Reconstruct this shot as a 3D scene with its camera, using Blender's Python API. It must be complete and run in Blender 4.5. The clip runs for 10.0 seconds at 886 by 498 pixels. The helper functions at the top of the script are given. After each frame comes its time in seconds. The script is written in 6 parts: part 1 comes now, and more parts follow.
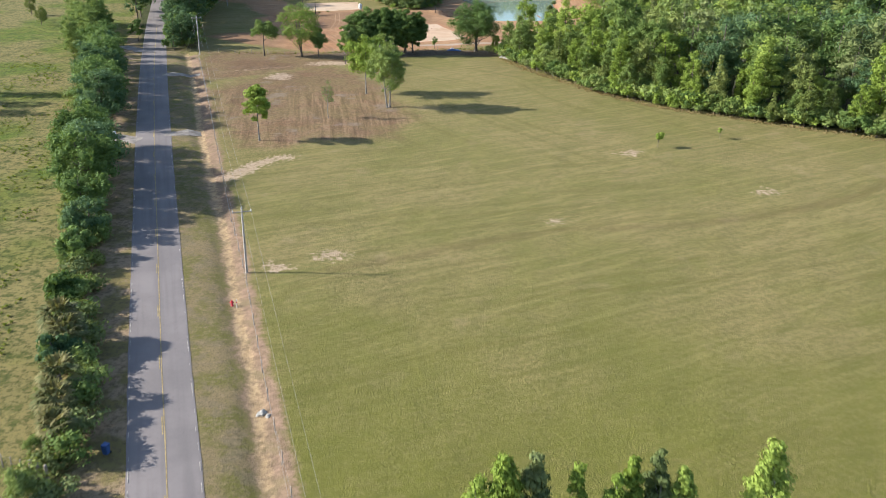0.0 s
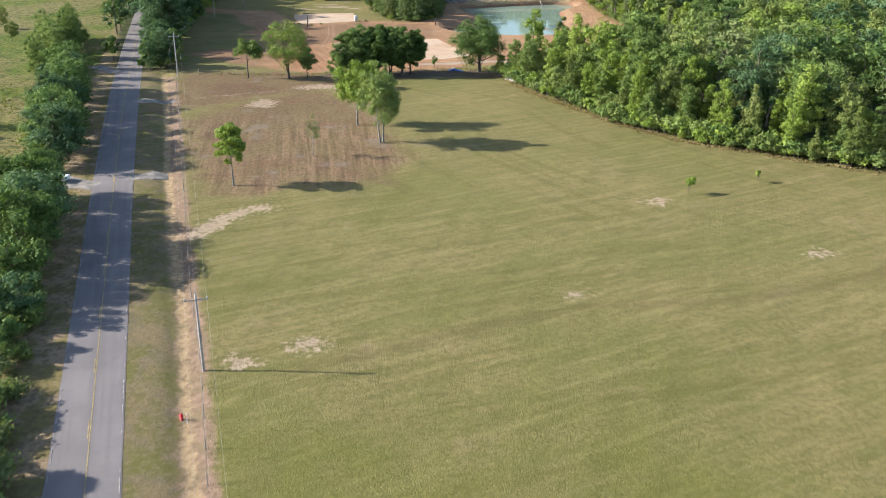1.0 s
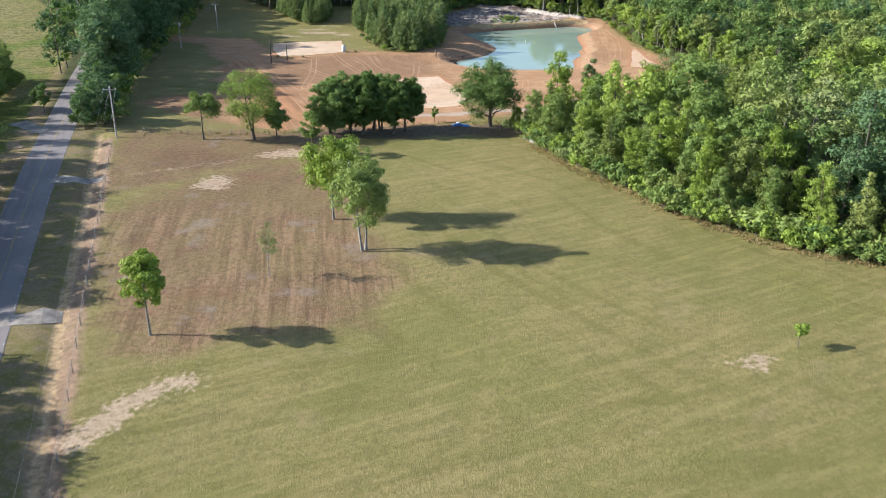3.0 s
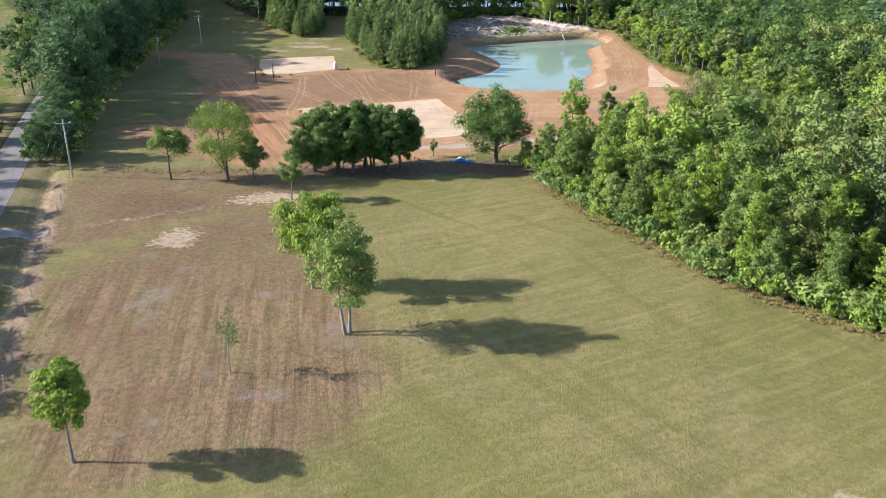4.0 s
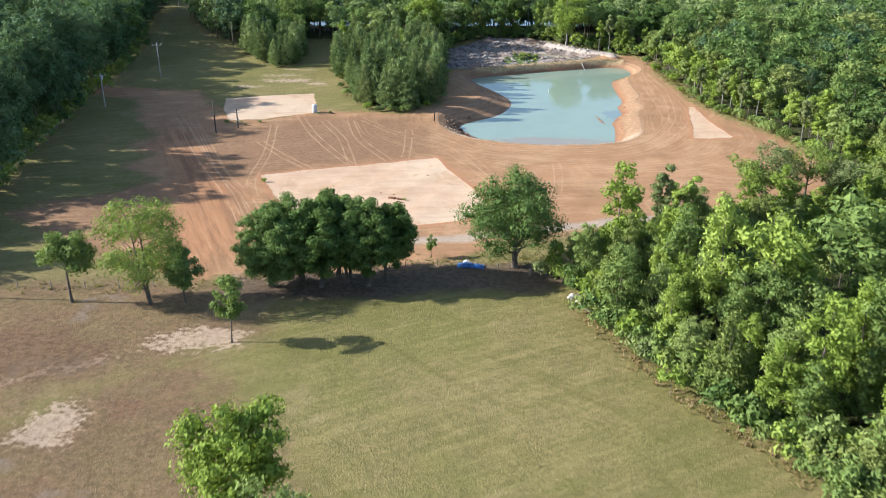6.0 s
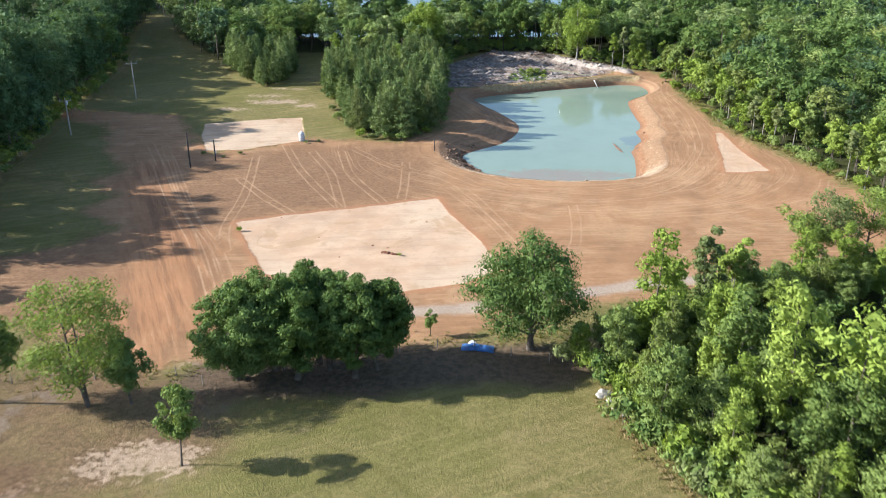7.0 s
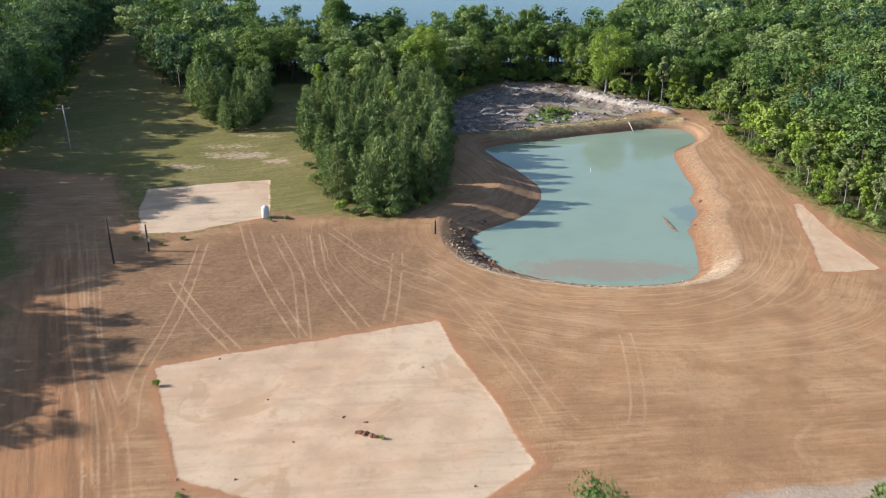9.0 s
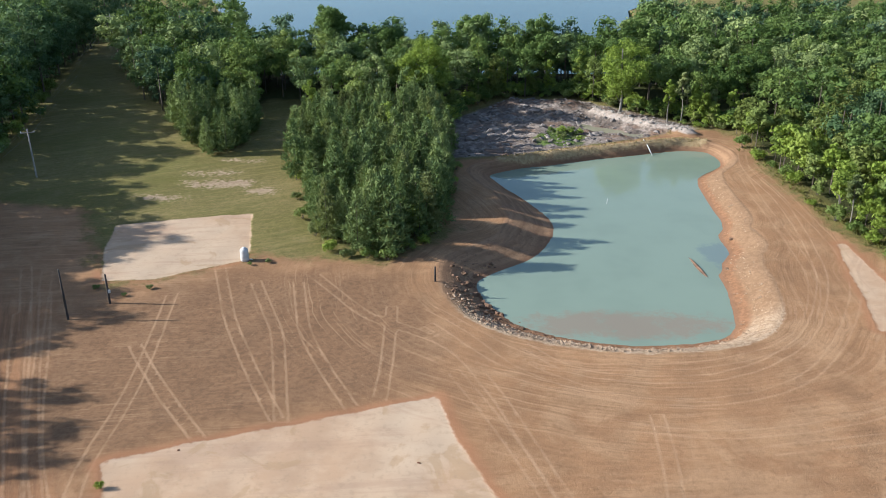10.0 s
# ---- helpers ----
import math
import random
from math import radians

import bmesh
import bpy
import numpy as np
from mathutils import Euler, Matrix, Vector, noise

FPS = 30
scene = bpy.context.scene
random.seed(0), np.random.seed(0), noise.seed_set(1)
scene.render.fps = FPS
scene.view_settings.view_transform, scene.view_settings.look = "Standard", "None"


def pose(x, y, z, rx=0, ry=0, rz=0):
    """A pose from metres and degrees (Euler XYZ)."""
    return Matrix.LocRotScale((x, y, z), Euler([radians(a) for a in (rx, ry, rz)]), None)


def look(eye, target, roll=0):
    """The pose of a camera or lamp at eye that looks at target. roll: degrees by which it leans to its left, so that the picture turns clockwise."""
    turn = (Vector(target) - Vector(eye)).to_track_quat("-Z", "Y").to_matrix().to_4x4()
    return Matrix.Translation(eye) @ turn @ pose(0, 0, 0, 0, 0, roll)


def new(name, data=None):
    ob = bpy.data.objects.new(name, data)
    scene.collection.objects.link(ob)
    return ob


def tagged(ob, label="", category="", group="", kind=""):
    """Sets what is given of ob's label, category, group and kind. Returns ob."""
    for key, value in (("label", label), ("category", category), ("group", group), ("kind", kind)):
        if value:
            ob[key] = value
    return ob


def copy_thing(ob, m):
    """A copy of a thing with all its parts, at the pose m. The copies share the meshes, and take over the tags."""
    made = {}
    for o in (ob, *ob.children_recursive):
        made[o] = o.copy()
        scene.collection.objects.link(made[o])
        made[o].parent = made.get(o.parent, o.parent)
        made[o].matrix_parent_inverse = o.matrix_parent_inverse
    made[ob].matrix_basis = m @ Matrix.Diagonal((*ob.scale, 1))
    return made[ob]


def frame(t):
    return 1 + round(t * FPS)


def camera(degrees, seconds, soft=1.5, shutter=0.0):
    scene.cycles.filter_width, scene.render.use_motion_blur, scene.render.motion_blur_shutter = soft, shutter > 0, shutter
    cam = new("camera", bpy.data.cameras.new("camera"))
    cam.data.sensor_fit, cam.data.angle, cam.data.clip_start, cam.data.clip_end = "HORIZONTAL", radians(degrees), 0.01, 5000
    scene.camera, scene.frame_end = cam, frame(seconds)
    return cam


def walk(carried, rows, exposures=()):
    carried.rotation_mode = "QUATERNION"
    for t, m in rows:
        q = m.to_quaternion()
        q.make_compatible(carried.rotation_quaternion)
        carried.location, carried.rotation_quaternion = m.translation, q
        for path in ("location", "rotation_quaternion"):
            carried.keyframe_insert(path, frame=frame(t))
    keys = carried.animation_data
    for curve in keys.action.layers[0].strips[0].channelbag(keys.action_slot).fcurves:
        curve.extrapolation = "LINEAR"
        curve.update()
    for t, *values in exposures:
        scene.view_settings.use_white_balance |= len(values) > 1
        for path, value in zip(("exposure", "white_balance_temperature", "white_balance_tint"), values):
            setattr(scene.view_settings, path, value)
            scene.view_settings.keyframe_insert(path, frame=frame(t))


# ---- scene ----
# ---------------------------------------------------------------- camera
cam = camera(52.59, 10.0, soft=0.75, shutter=0.3)
PATH = [
    (0.0, 0.358, -1.224, 50.276, 0.234, -23.756, -0.581), (0.5, 0.457, 9.809, 50.737, 0.275, -23.802, -0.568),
    (1.0, 0.566, 21.782, 51.148, 0.331, -23.802, -0.538), (1.5, 0.589, 33.976, 51.648, 0.402, -23.84, -0.515),
    (2.0, 0.356, 46.003, 51.972, 0.35, -23.835, -0.382), (2.5, 0.118, 57.975, 52.021, 0.299, -23.783, -0.244),
    (4.0, 0.116, 93.595, 52.172, 0.369, -23.757, -0.152), (4.5, 0.075, 105.41, 52.215, 0.386, -23.764, -0.171),
    (5.0, -0.034, 117.263, 52.264, 0.372, -23.81, -0.108), (5.5, -0.111, 128.837, 52.392, 0.368, -23.832, -0.089),
    (7.0, -0.308, 163.001, 52.841, 0.375, -23.929, 0.188), (7.5, -0.333, 174.658, 52.782, 0.415, -24.0, 0.225),
    (8.0, -0.319, 186.187, 52.754, 0.474, -24.065, 0.307), (8.5, -0.398, 197.765, 52.553, 0.535, -24.082, 0.311),
    (9.0, -0.467, 209.204, 52.409, 0.587, -24.087, 0.35), (9.5, -0.391, 219.561, 52.288, 0.697, -24.056, 0.381),
    (10.0, -0.329, 227.233, 52.125, 0.773, -24.113, 0.43),
]
walk(cam, [(t, pose(x, y, z, 90 + pitch, roll, yaw)) for t, x, y, z, yaw, pitch, roll in PATH],
     exposures=[(0.0, 1.27, 6150, 10), (4.5, 1.38, 5950, 10), (7.5, 1.35, 6000, 10), (9.0, 1.00, 6080, 10), (10.0, 0.92, 6000, 10)])

# ---------------------------------------------------------------- light
SUN_ELEV = radians(26.0)
SUN_TO = Vector((-math.cos(SUN_ELEV), 0.03, math.sin(SUN_ELEV))).normalized()   # the way to the sun
world = bpy.data.worlds.new("sky")
scene.world = world
world.use_nodes = True
wn = world.node_tree.nodes
sky = wn.new("ShaderNodeTexSky")
sky.sky_type = "NISHITA"
sky.sun_disc = False
sky.sun_elevation = SUN_ELEV
sky.sun_rotation = radians(-88.0)
world.node_tree.links.new(sky.outputs[0], wn["Background"].inputs[0])
wn["Background"].inputs[1].default_value = 0.112
sun_data = bpy.data.lights.new("sun", "SUN")
sun_data.energy = 5.0
sun_data.angle = radians(0.6)
sun_data.color = (1.0, 0.94, 0.85)
sun = new("sun", sun_data)
sun.matrix_world = look(SUN_TO * 100, (0, 0, 0))


# ---------------------------------------------------------------- materials
class Mat:
    """A node material with short words for the nodes."""

    def __init__(self, name):
        self.m = bpy.data.materials.new(name)
        self.m.use_nodes = True
        self.t = self.m.node_tree
        self.n = self.t.nodes
        self.b = self.n["Principled BSDF"]
        self.co = None

    def put(self, socket, v):
        if isinstance(v, bpy.types.NodeSocket):
            self.t.links.new(v, socket)
        elif isinstance(v, (tuple, list)) and len(v) == 3 and socket.type == "RGBA":
            socket.default_value = (*v, 1.0)
        else:
            socket.default_value = v

    def coords(self, scale=(1, 1, 1), turn=0.0, space="Object"):
        c = self.n.new("ShaderNodeTexCoord").outputs[space]
        mp = self.n.new("ShaderNodeMapping")
        self.put(mp.inputs[0], c)
        mp.vector_type = "TEXTURE"
        mp.inputs["Rotation"].default_value = (0, 0, radians(turn))
        mp.inputs["Scale"].default_value = [1 / v for v in scale]
        return mp.outputs[0]

    def noise(self, scale, detail=4.0, rough=0.6, at=None, warp=0.0):
        k = self.n.new("ShaderNodeTexNoise")
        if at is None:
            self.co = self.co or self.n.new("ShaderNodeTexCoord").outputs["Object"]
            at = self.co
        self.put(k.inputs["Vector"], at)
        for key, v in (("Scale", scale), ("Detail", detail), ("Roughness", rough), ("Distortion", warp)):
            k.inputs[key].default_value = v
        return k.outputs[0]

    def cells(self, scale, at=None):
        k = self.n.new("ShaderNodeTexVoronoi")
        if at is not None:
            self.put(k.inputs["Vector"], at)
        k.inputs["Scale"].default_value = scale
        return k.outputs[0]

    def attr(self, name):
        k = self.n.new("ShaderNodeAttribute")
        k.attribute_name = name
        return k.outputs["Fac"]

    def math(self, op, a, b=0.0, clamp=False):
        k = self.n.new("ShaderNodeMath")
        k.operation = op
        k.use_clamp = clamp
        self.put(k.inputs[0], a)
        self.put(k.inputs[1], b)
        return k.outputs[0]

    def span(self, v, a, b, lo=0.0, hi=1.0):
        k = self.n.new("ShaderNodeMapRange")
        k.interpolation_type = "SMOOTHSTEP"
        for i, w in enumerate((v, a, b, lo, hi)):
            self.put(k.inputs[i], w)
        return k.outputs[0]

    def mix(self, fac, a, b, how="MIX"):
        k = self.n.new("ShaderNodeMix")
        k.data_type = "RGBA"
        k.blend_type = how
        self.put(k.inputs[0], fac)
        self.put(k.inputs[6], a)
        self.put(k.inputs[7], b)
        return k.outputs[2]

    def bump(self, h, strength=0.5, dist=0.1):
        k = self.n.new("ShaderNodeBump")
        k.inputs["Strength"].default_value = strength
        k.inputs["Distance"].default_value = dist
        self.put(k.inputs["Height"], h)
        self.put(self.b.inputs["Normal"], k.outputs[0])

    def done(self, color, rough=0.85, metal=0.0, spec=0.3):
        self.put(self.b.inputs["Base Color"], color)
        self.put(self.b.inputs["Roughness"], rough)
        self.b.inputs["Metallic"].default_value = metal
        self.b.inputs["Specular IOR Level"].default_value = spec
        return self.m


def plain(name, color, vary=0.25, scale=3.0, rough=0.8, metal=0.0, bump=0.2, spec=0.3):
    """A surface of one colour with blotches at two scales and a fine relief."""
    k = Mat(name)
    big = k.noise(scale * 0.3, 3)
    fine = k.noise(scale * 6, 5)
    dark = tuple(c * (1 - vary) for c in color)
    light = tuple(min(1, c * (1 + vary)) for c in color)
    c = k.mix(k.span(big, 0.3, 0.7), dark, light)
    c = k.mix(k.span(fine, 0.35, 0.75, 0.0, 0.5), c, dark)
    k.bump(fine, bump, 0.02)
    return k.done(c, rough, metal, spec)


def leaf_material(name, dark, mid, light, shine=0.62, through_part=0.20):
    """Foliage: every leaf and every tree has its own shade; some light goes through the leaves."""
    k = Mat(name)
    geo = k.n.new("ShaderNodeNewGeometry").outputs["Random Per Island"]
    tree = k.math("FRACT", k.math("ADD", k.n.new("ShaderNodeObjectInfo").outputs["Random"], k.attr("tint")))
    c = k.mix(k.span(geo, 0.0, 1.0, 0.15, 0.9), dark, mid)
    c = k.mix(k.span(tree, 0.35, 1.0, 0.0, 0.75), c, light)
    c = k.mix(k.span(geo, 0.86, 1.0, 0.0, 0.3), c, light)
    k.done(c, shine + 0.1, 0.0, 0.08)
    tr = k.n.new("ShaderNodeBsdfTranslucent")
    k.put(tr.inputs[0], k.mix(0.6, c, (light[0] * 1.5, light[1] * 1.5, light[2] * 0.7)))
    ms = k.n.new("ShaderNodeMixShader")
    ms.inputs[0].default_value = through_part
    k.put(ms.inputs[1], k.b.outputs[0])
    k.put(ms.inputs[2], tr.outputs[0])
    k.put(k.n["Material Output"].inputs[0], ms.outputs[0])
    return k.m


def ground_material():
    """Grass, raked earth, red dirt, sand and mud, laid out by the signed distances stored in the sheet."""
    k = Mat("ground")
    n_big, n_mid = k.noise(0.035, 4, 0.55), k.noise(0.22, 5, 0.62)
    n_fine, n_grit = k.noise(1.3, 8, 0.75), k.noise(4.5, 6, 0.75)
    streak = k.noise(1.0, 4, 0.6, k.coords((0.035, 0.32, 1), 22.0))
    rake = k.noise(1.0, 4, 0.65, k.coords((0.95, 0.05, 1), 8.0), 0.6)
    skid = k.noise(1.0, 5, 0.7, k.coords((0.05, 0.7, 1), 6.0, ))

    at = k.n.new("ShaderNodeSeparateXYZ")
    k.put(at.inputs[0], k.n.new("ShaderNodeTexCoord").outputs["Object"])
    ring = k.n.new("ShaderNodeCombineXYZ")
    for i, v in enumerate((k.math("MULTIPLY", k.math("ADD", k.attr("bank"), k.math("MULTIPLY", k.noise(0.06, 3, 0.5), 3.0)), 0.75), k.math("MULTIPLY", at.outputs[0], 0.035), k.math("MULTIPLY", at.outputs[1], 0.035))):
        k.put(ring.inputs[i], v)
    grade = k.noise(1.0, 5, 0.7, ring.outputs[0])
    haul = k.noise(1.0, 5, 0.7, k.coords((0.7, 0.035, 1), 22.0))

    def inside(name, soft=0.5, wobble=2.0, fine=1.0):
        d = k.attr(name)
        d = k.math("ADD", d, k.math("MULTIPLY", k.math("SUBTRACT", n_mid, 0.5), wobble))
        d = k.math("ADD", d, k.math("MULTIPLY", k.math("SUBTRACT", n_fine, 0.5), fine))
        return k.span(d, soft, -soft)

    # mown field
    c = k.mix(k.span(n_big, 0.36, 0.64), (0.171, 0.158, 0.048), (0.237, 0.189, 0.081))
    c = k.mix(k.span(n_mid, 0.40, 0.72, 0.0, 0.55), c, (0.239, 0.184, 0.085))
    mow = k.n.new("ShaderNodeCombineXYZ")
    for i, (v, w) in enumerate(((k.attr("mow"), 0.42), (at.outputs[0], 0.02), (at.outputs[1], 0.02))):
        k.put(mow.inputs[i], k.math("MULTIPLY", v, w))
    mow = k.noise(1.0, 5, 0.65, mow.outputs[0])
    c = k.mix(k.span(mow, 0.50, 0.66, 0.0, 0.55), c, (0.116, 0.104, 0.025))
    c = k.mix(k.span(mow, 0.46, 0.32, 0.0, 0.42), c, (0.248, 0.195, 0.080))
    c = k.mix(k.span(streak, 0.52, 0.74, 0.0, 0.35), c, (0.111, 0.104, 0.030))
    c = k.mix(k.span(n_fine, 0.44, 0.58, 0.0, 0.58), c, (0.109, 0.104, 0.028))
    c = k.mix(k.span(n_grit, 0.50, 0.60, 0.0, 0.52), c, (0.249, 0.199, 0.094))
    n_leaf = k.noise(14.0, 4, 0.7)
    c = k.mix(k.span(n_leaf, 0.46, 0.58, 0.0, 0.72), c, (0.073, 0.068, 0.021))
    comb_grass = k.noise(1.0, 4, 0.65, k.coords((0.07, 0.85, 1), 28.0))
    c = k.mix(k.span(comb_grass, 0.50, 0.62, 0.0, 0.34), c, (0.100, 0.108, 0.026))
    c = k.mix(k.span(comb_grass, 0.46, 0.36, 0.0, 0.28), c, (0.245, 0.205, 0.085))
    thin = k.noise(0.085, 6, 0.7)
    c = k.mix(k.span(thin, 0.57, 0.70, 0.0, 0.32), c, (0.276, 0.200, 0.120))
    lush = k.math("ADD", at.outputs[1], k.math("MULTIPLY", k.math("SUBTRACT", n_big, 0.5), 50.0))
    c = k.mix(k.math("MULTIPLY", k.span(lush, 112.0, 58.0, 0.0, 0.72), k.span(n_fine, 0.30, 0.62, 0.6, 1.0)), c, (0.112, 0.116, 0.020))
    c = k.mix(inside("mow", 14.0, 10.0, 2.0), c, k.mix(0.04, c, (0.300, 0.245, 0.125)))
    sw = k.math("ADD", k.attr("swale"), k.math("MULTIPLY", k.math("SUBTRACT", n_mid, 0.5), 4.0))
    c = k.mix(k.span(sw, 2.0, 0.0, 0.0, 0.32), c, (0.102, 0.076, 0.030))
    # rough pasture across the road
    p = k.mix(k.span(n_mid, 0.38, 0.62), (0.082, 0.116, 0.015), (0.128, 0.136, 0.026))
    p = k.mix(k.span(n_big, 0.42, 0.56, 0.0, 0.8), p, (0.195, 0.152, 0.066))
    p = k.mix(k.span(k.noise(0.5, 6, 0.7), 0.50, 0.60, 0.0, 0.75), p, (0.050, 0.066, 0.014))
    p = k.mix(k.span(n_fine, 0.48, 0.60, 0.0, 0.8), p, (0.040, 0.052, 0.012))
    p = k.mix(k.span(n_grit, 0.55, 0.66, 0.0, 0.4), p, (0.170, 0.170, 0.045))
    c = k.mix(inside("pasture", 1.0), c, p)
    # dry verge beside the road
    v = k.mix(k.span(n_mid, 0.40, 0.58), (0.172, 0.132, 0.068), (0.112, 0.106, 0.030))
    v = k.mix(k.span(k.noise(0.4, 4, 0.6), 0.50, 0.60, 0.0, 0.7), v, (0.150, 0.120, 0.074))
    v = k.mix(k.span(n_fine, 0.46, 0.64, 0.0, 0.6), v, (0.225, 0.165, 0.098))
    v = k.mix(k.span(n_grit, 0.50, 0.62, 0.0, 0.7), v, (0.078, 0.068, 0.036))
    far_side = k.mix(k.span(n_mid, 0.42, 0.56), (0.265, 0.190, 0.118), (0.165, 0.135, 0.052))
    far_side = k.mix(k.span(n_fine, 0.46, 0.60, 0.0, 0.75), far_side, (0.110, 0.082, 0.046))
    v = k.mix(k.span(k.attr("pasture"), 6.0, 3.0), v, far_side)
    c = k.mix(inside("verge", 0.7, 3.0, 2.0), c, v)
    # raked brown earth round the young trees
    rows = k.math("MULTIPLY", k.span(at.outputs[1], 214.0, 190.0), k.span(k.noise(0.07, 4, 0.6), 0.36, 0.58, 0.5, 1.0))
    b = k.mix(k.span(n_fine, 0.36, 0.64), (0.165, 0.104, 0.058), (0.120, 0.080, 0.042))
    b = k.mix(k.math("MULTIPLY", rows, k.span(rake, 0.44, 0.60)), b, (0.225, 0.143, 0.084))
    b = k.mix(k.math("MULTIPLY", rows, k.span(rake, 0.46, 0.34)), b, (0.098, 0.060, 0.032))
    b = k.mix(k.span(n_mid, 0.48, 0.66, 0.0, 0.32), b, (0.158, 0.112, 0.052))
    b = k.mix(k.span(thin, 0.44, 0.30, 0.0, 0.7), b, (0.150, 0.078, 0.042))
    b = k.mix(k.span(n_fine, 0.46, 0.60, 0.0, 0.55), b, (0.086, 0.054, 0.031))
    b = k.mix(k.span(n_grit, 0.52, 0.64, 0.0, 0.55), b, (0.302, 0.223, 0.148))
    c = k.mix(k.math("MULTIPLY", inside("brown", 4.0, 11.0, 4.0), k.math("MULTIPLY", k.span(thin, 0.62, 0.42, 0.80, 1.0), k.span(n_mid, 0.62, 0.40, 0.85, 1.0))), c, b)
    ash = k.math("MULTIPLY", inside("brown", 4.0, 9.0, 3.0), k.span(k.noise(0.10, 5, 0.65), 0.58, 0.66, 0.0, 0.55))
    c = k.mix(ash, c, k.mix(k.span(n_fine, 0.4, 0.6), (0.130, 0.100, 0.080), (0.250, 0.200, 0.160)))
    # rough bank between ditch and fence, and the sand of the ditch
    s = k.mix(k.span(n_fine, 0.35, 0.66), (0.264, 0.176, 0.120), (0.152, 0.108, 0.068))
    s = k.mix(k.span(n_mid, 0.48, 0.66, 0.0, 0.6), s, (0.172, 0.140, 0.068))
    s = k.mix(k.span(n_grit, 0.52, 0.75, 0.0, 0.6), s, (0.088, 0.062, 0.042))
    c = k.mix(inside("berm", 0.6, 2.0, 2.0), c, s)
    s = k.mix(k.span(n_fine, 0.35, 0.7), (0.385, 0.278, 0.155), (0.250, 0.170, 0.090))
    c = k.mix(k.math("MULTIPLY", inside("ditch", 0.4, 2.0, 1.6), k.span(n_mid, 0.30, 0.50, 0.45, 1.0)), c, s)
    # bare sand in the field
    e = k.mix(k.span(n_fine, 0.35, 0.7), (0.385, 0.290, 0.205), (0.240, 0.172, 0.112))
    c = k.mix(k.math("MULTIPLY", inside("bare", 0.8, 7.0, 9.0), 0.85), c, e)
    # leaf litter under the woods
    w = k.mix(k.span(n_fine, 0.40, 0.60), (0.055, 0.056, 0.022), (0.035, 0.048, 0.014))
    c = k.mix(inside("wood", 1.5, 4.0, 1.5), c, w)
    c = k.mix(k.math("MULTIPLY", inside("scrape", 3.0, 9.0, 3.0), 0.75), c, k.mix(k.span(n_fine, 0.40, 0.60), (0.150, 0.092, 0.052), (0.088, 0.052, 0.030)))
    # brown soil round the oak row, painted darker to deepen the trees' shadow
    c = k.mix(k.math("MULTIPLY", inside("oak_soil_shade", 1.5, 4.0, 3.0), 0.9), c, k.mix(k.span(n_fine, 0.40, 0.60), (0.130, 0.090, 0.062), (0.070, 0.050, 0.036)))
    # graded red dirt
    d = k.mix(k.span(n_big, 0.36, 0.62), (0.312, 0.174, 0.088), (0.262, 0.145, 0.074))
    lines = k.mix(k.span(k.attr("bank"), 38.0, 16.0), k.mix(inside("red", 6.0, 6.0), skid, haul), grade)
    skid = lines
    patch = k.noise(0.09, 5, 0.6, warp=0.8)
    worn = k.span(k.noise(0.05, 4, 0.6), 0.36, 0.62, 0.35, 1.0)
    d = k.mix(k.span(patch, 0.50, 0.64, 0.0, 0.62), d, (0.378, 0.236, 0.130))
    d = k.mix(k.span(patch, 0.47, 0.34, 0.0, 0.55), d, (0.215, 0.122, 0.063))
    d = k.mix(k.math("MULTIPLY", worn, k.span(skid, 0.48, 0.60, 0.0, 0.50)), d, (0.212, 0.119, 0.061))
    d = k.mix(k.math("MULTIPLY", worn, k.span(skid, 0.46, 0.36, 0.0, 0.52)), d, (0.400, 0.250, 0.140))
    d = k.mix(k.span(n_mid, 0.50, 0.66, 0.0, 0.5), d, (0.350, 0.212, 0.114))
    d = k.mix(k.span(n_fine, 0.48, 0.62, 0.0, 0.42), d, (0.205, 0.116, 0.060))
    d = k.mix(k.span(n_grit, 0.54, 0.66, 0.0, 0.28), d, (0.410, 0.264, 0.152))
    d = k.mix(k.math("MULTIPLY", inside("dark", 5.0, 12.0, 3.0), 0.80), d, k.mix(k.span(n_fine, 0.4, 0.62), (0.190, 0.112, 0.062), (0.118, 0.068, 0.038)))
    redder = inside("red", 4.0, 6.0)
    d = k.mix(k.math("MULTIPLY", redder, k.span(n_mid, 0.3, 0.6, 0.40, 0.80)), d, k.mix(k.span(haul, 0.42, 0.60), (0.318, 0.152, 0.072), (0.180, 0.090, 0.046)))
    for name, deep in (("track_a", 0.85), ("track_b", 0.72), ("track_c", 0.6)):
        wob = k.math("ADD", k.attr(name), k.math("MULTIPLY", k.math("SUBTRACT", n_mid, 0.5), 0.35))
        rut = k.math("ABSOLUTE", k.math("SUBTRACT", wob, 0.75))
        d = k.mix(k.math("MULTIPLY", k.span(rut, 0.24, 0.04), k.math("MULTIPLY", k.span(n_mid, 0.34, 0.60, deep * 0.25, deep * 0.85), k.span(n_fine, 0.36, 0.60, 0.45, 1.0))), d, (0.420, 0.272, 0.160))
    fine_ring = k.n.new("ShaderNodeVectorMath")
    fine_ring.operation = "MULTIPLY"
    k.put(fine_ring.inputs[0], ring.outputs[0])
    fine_ring.inputs[1].default_value = (3.6, 2.0, 2.0)
    comb = k.mix(k.span(k.attr("bank"), 38.0, 16.0), k.noise(1.0, 6, 0.75, k.coords((0.16, 2.4, 1), 6.0)), k.noise(1.0, 6, 0.75, fine_ring.outputs[0]))
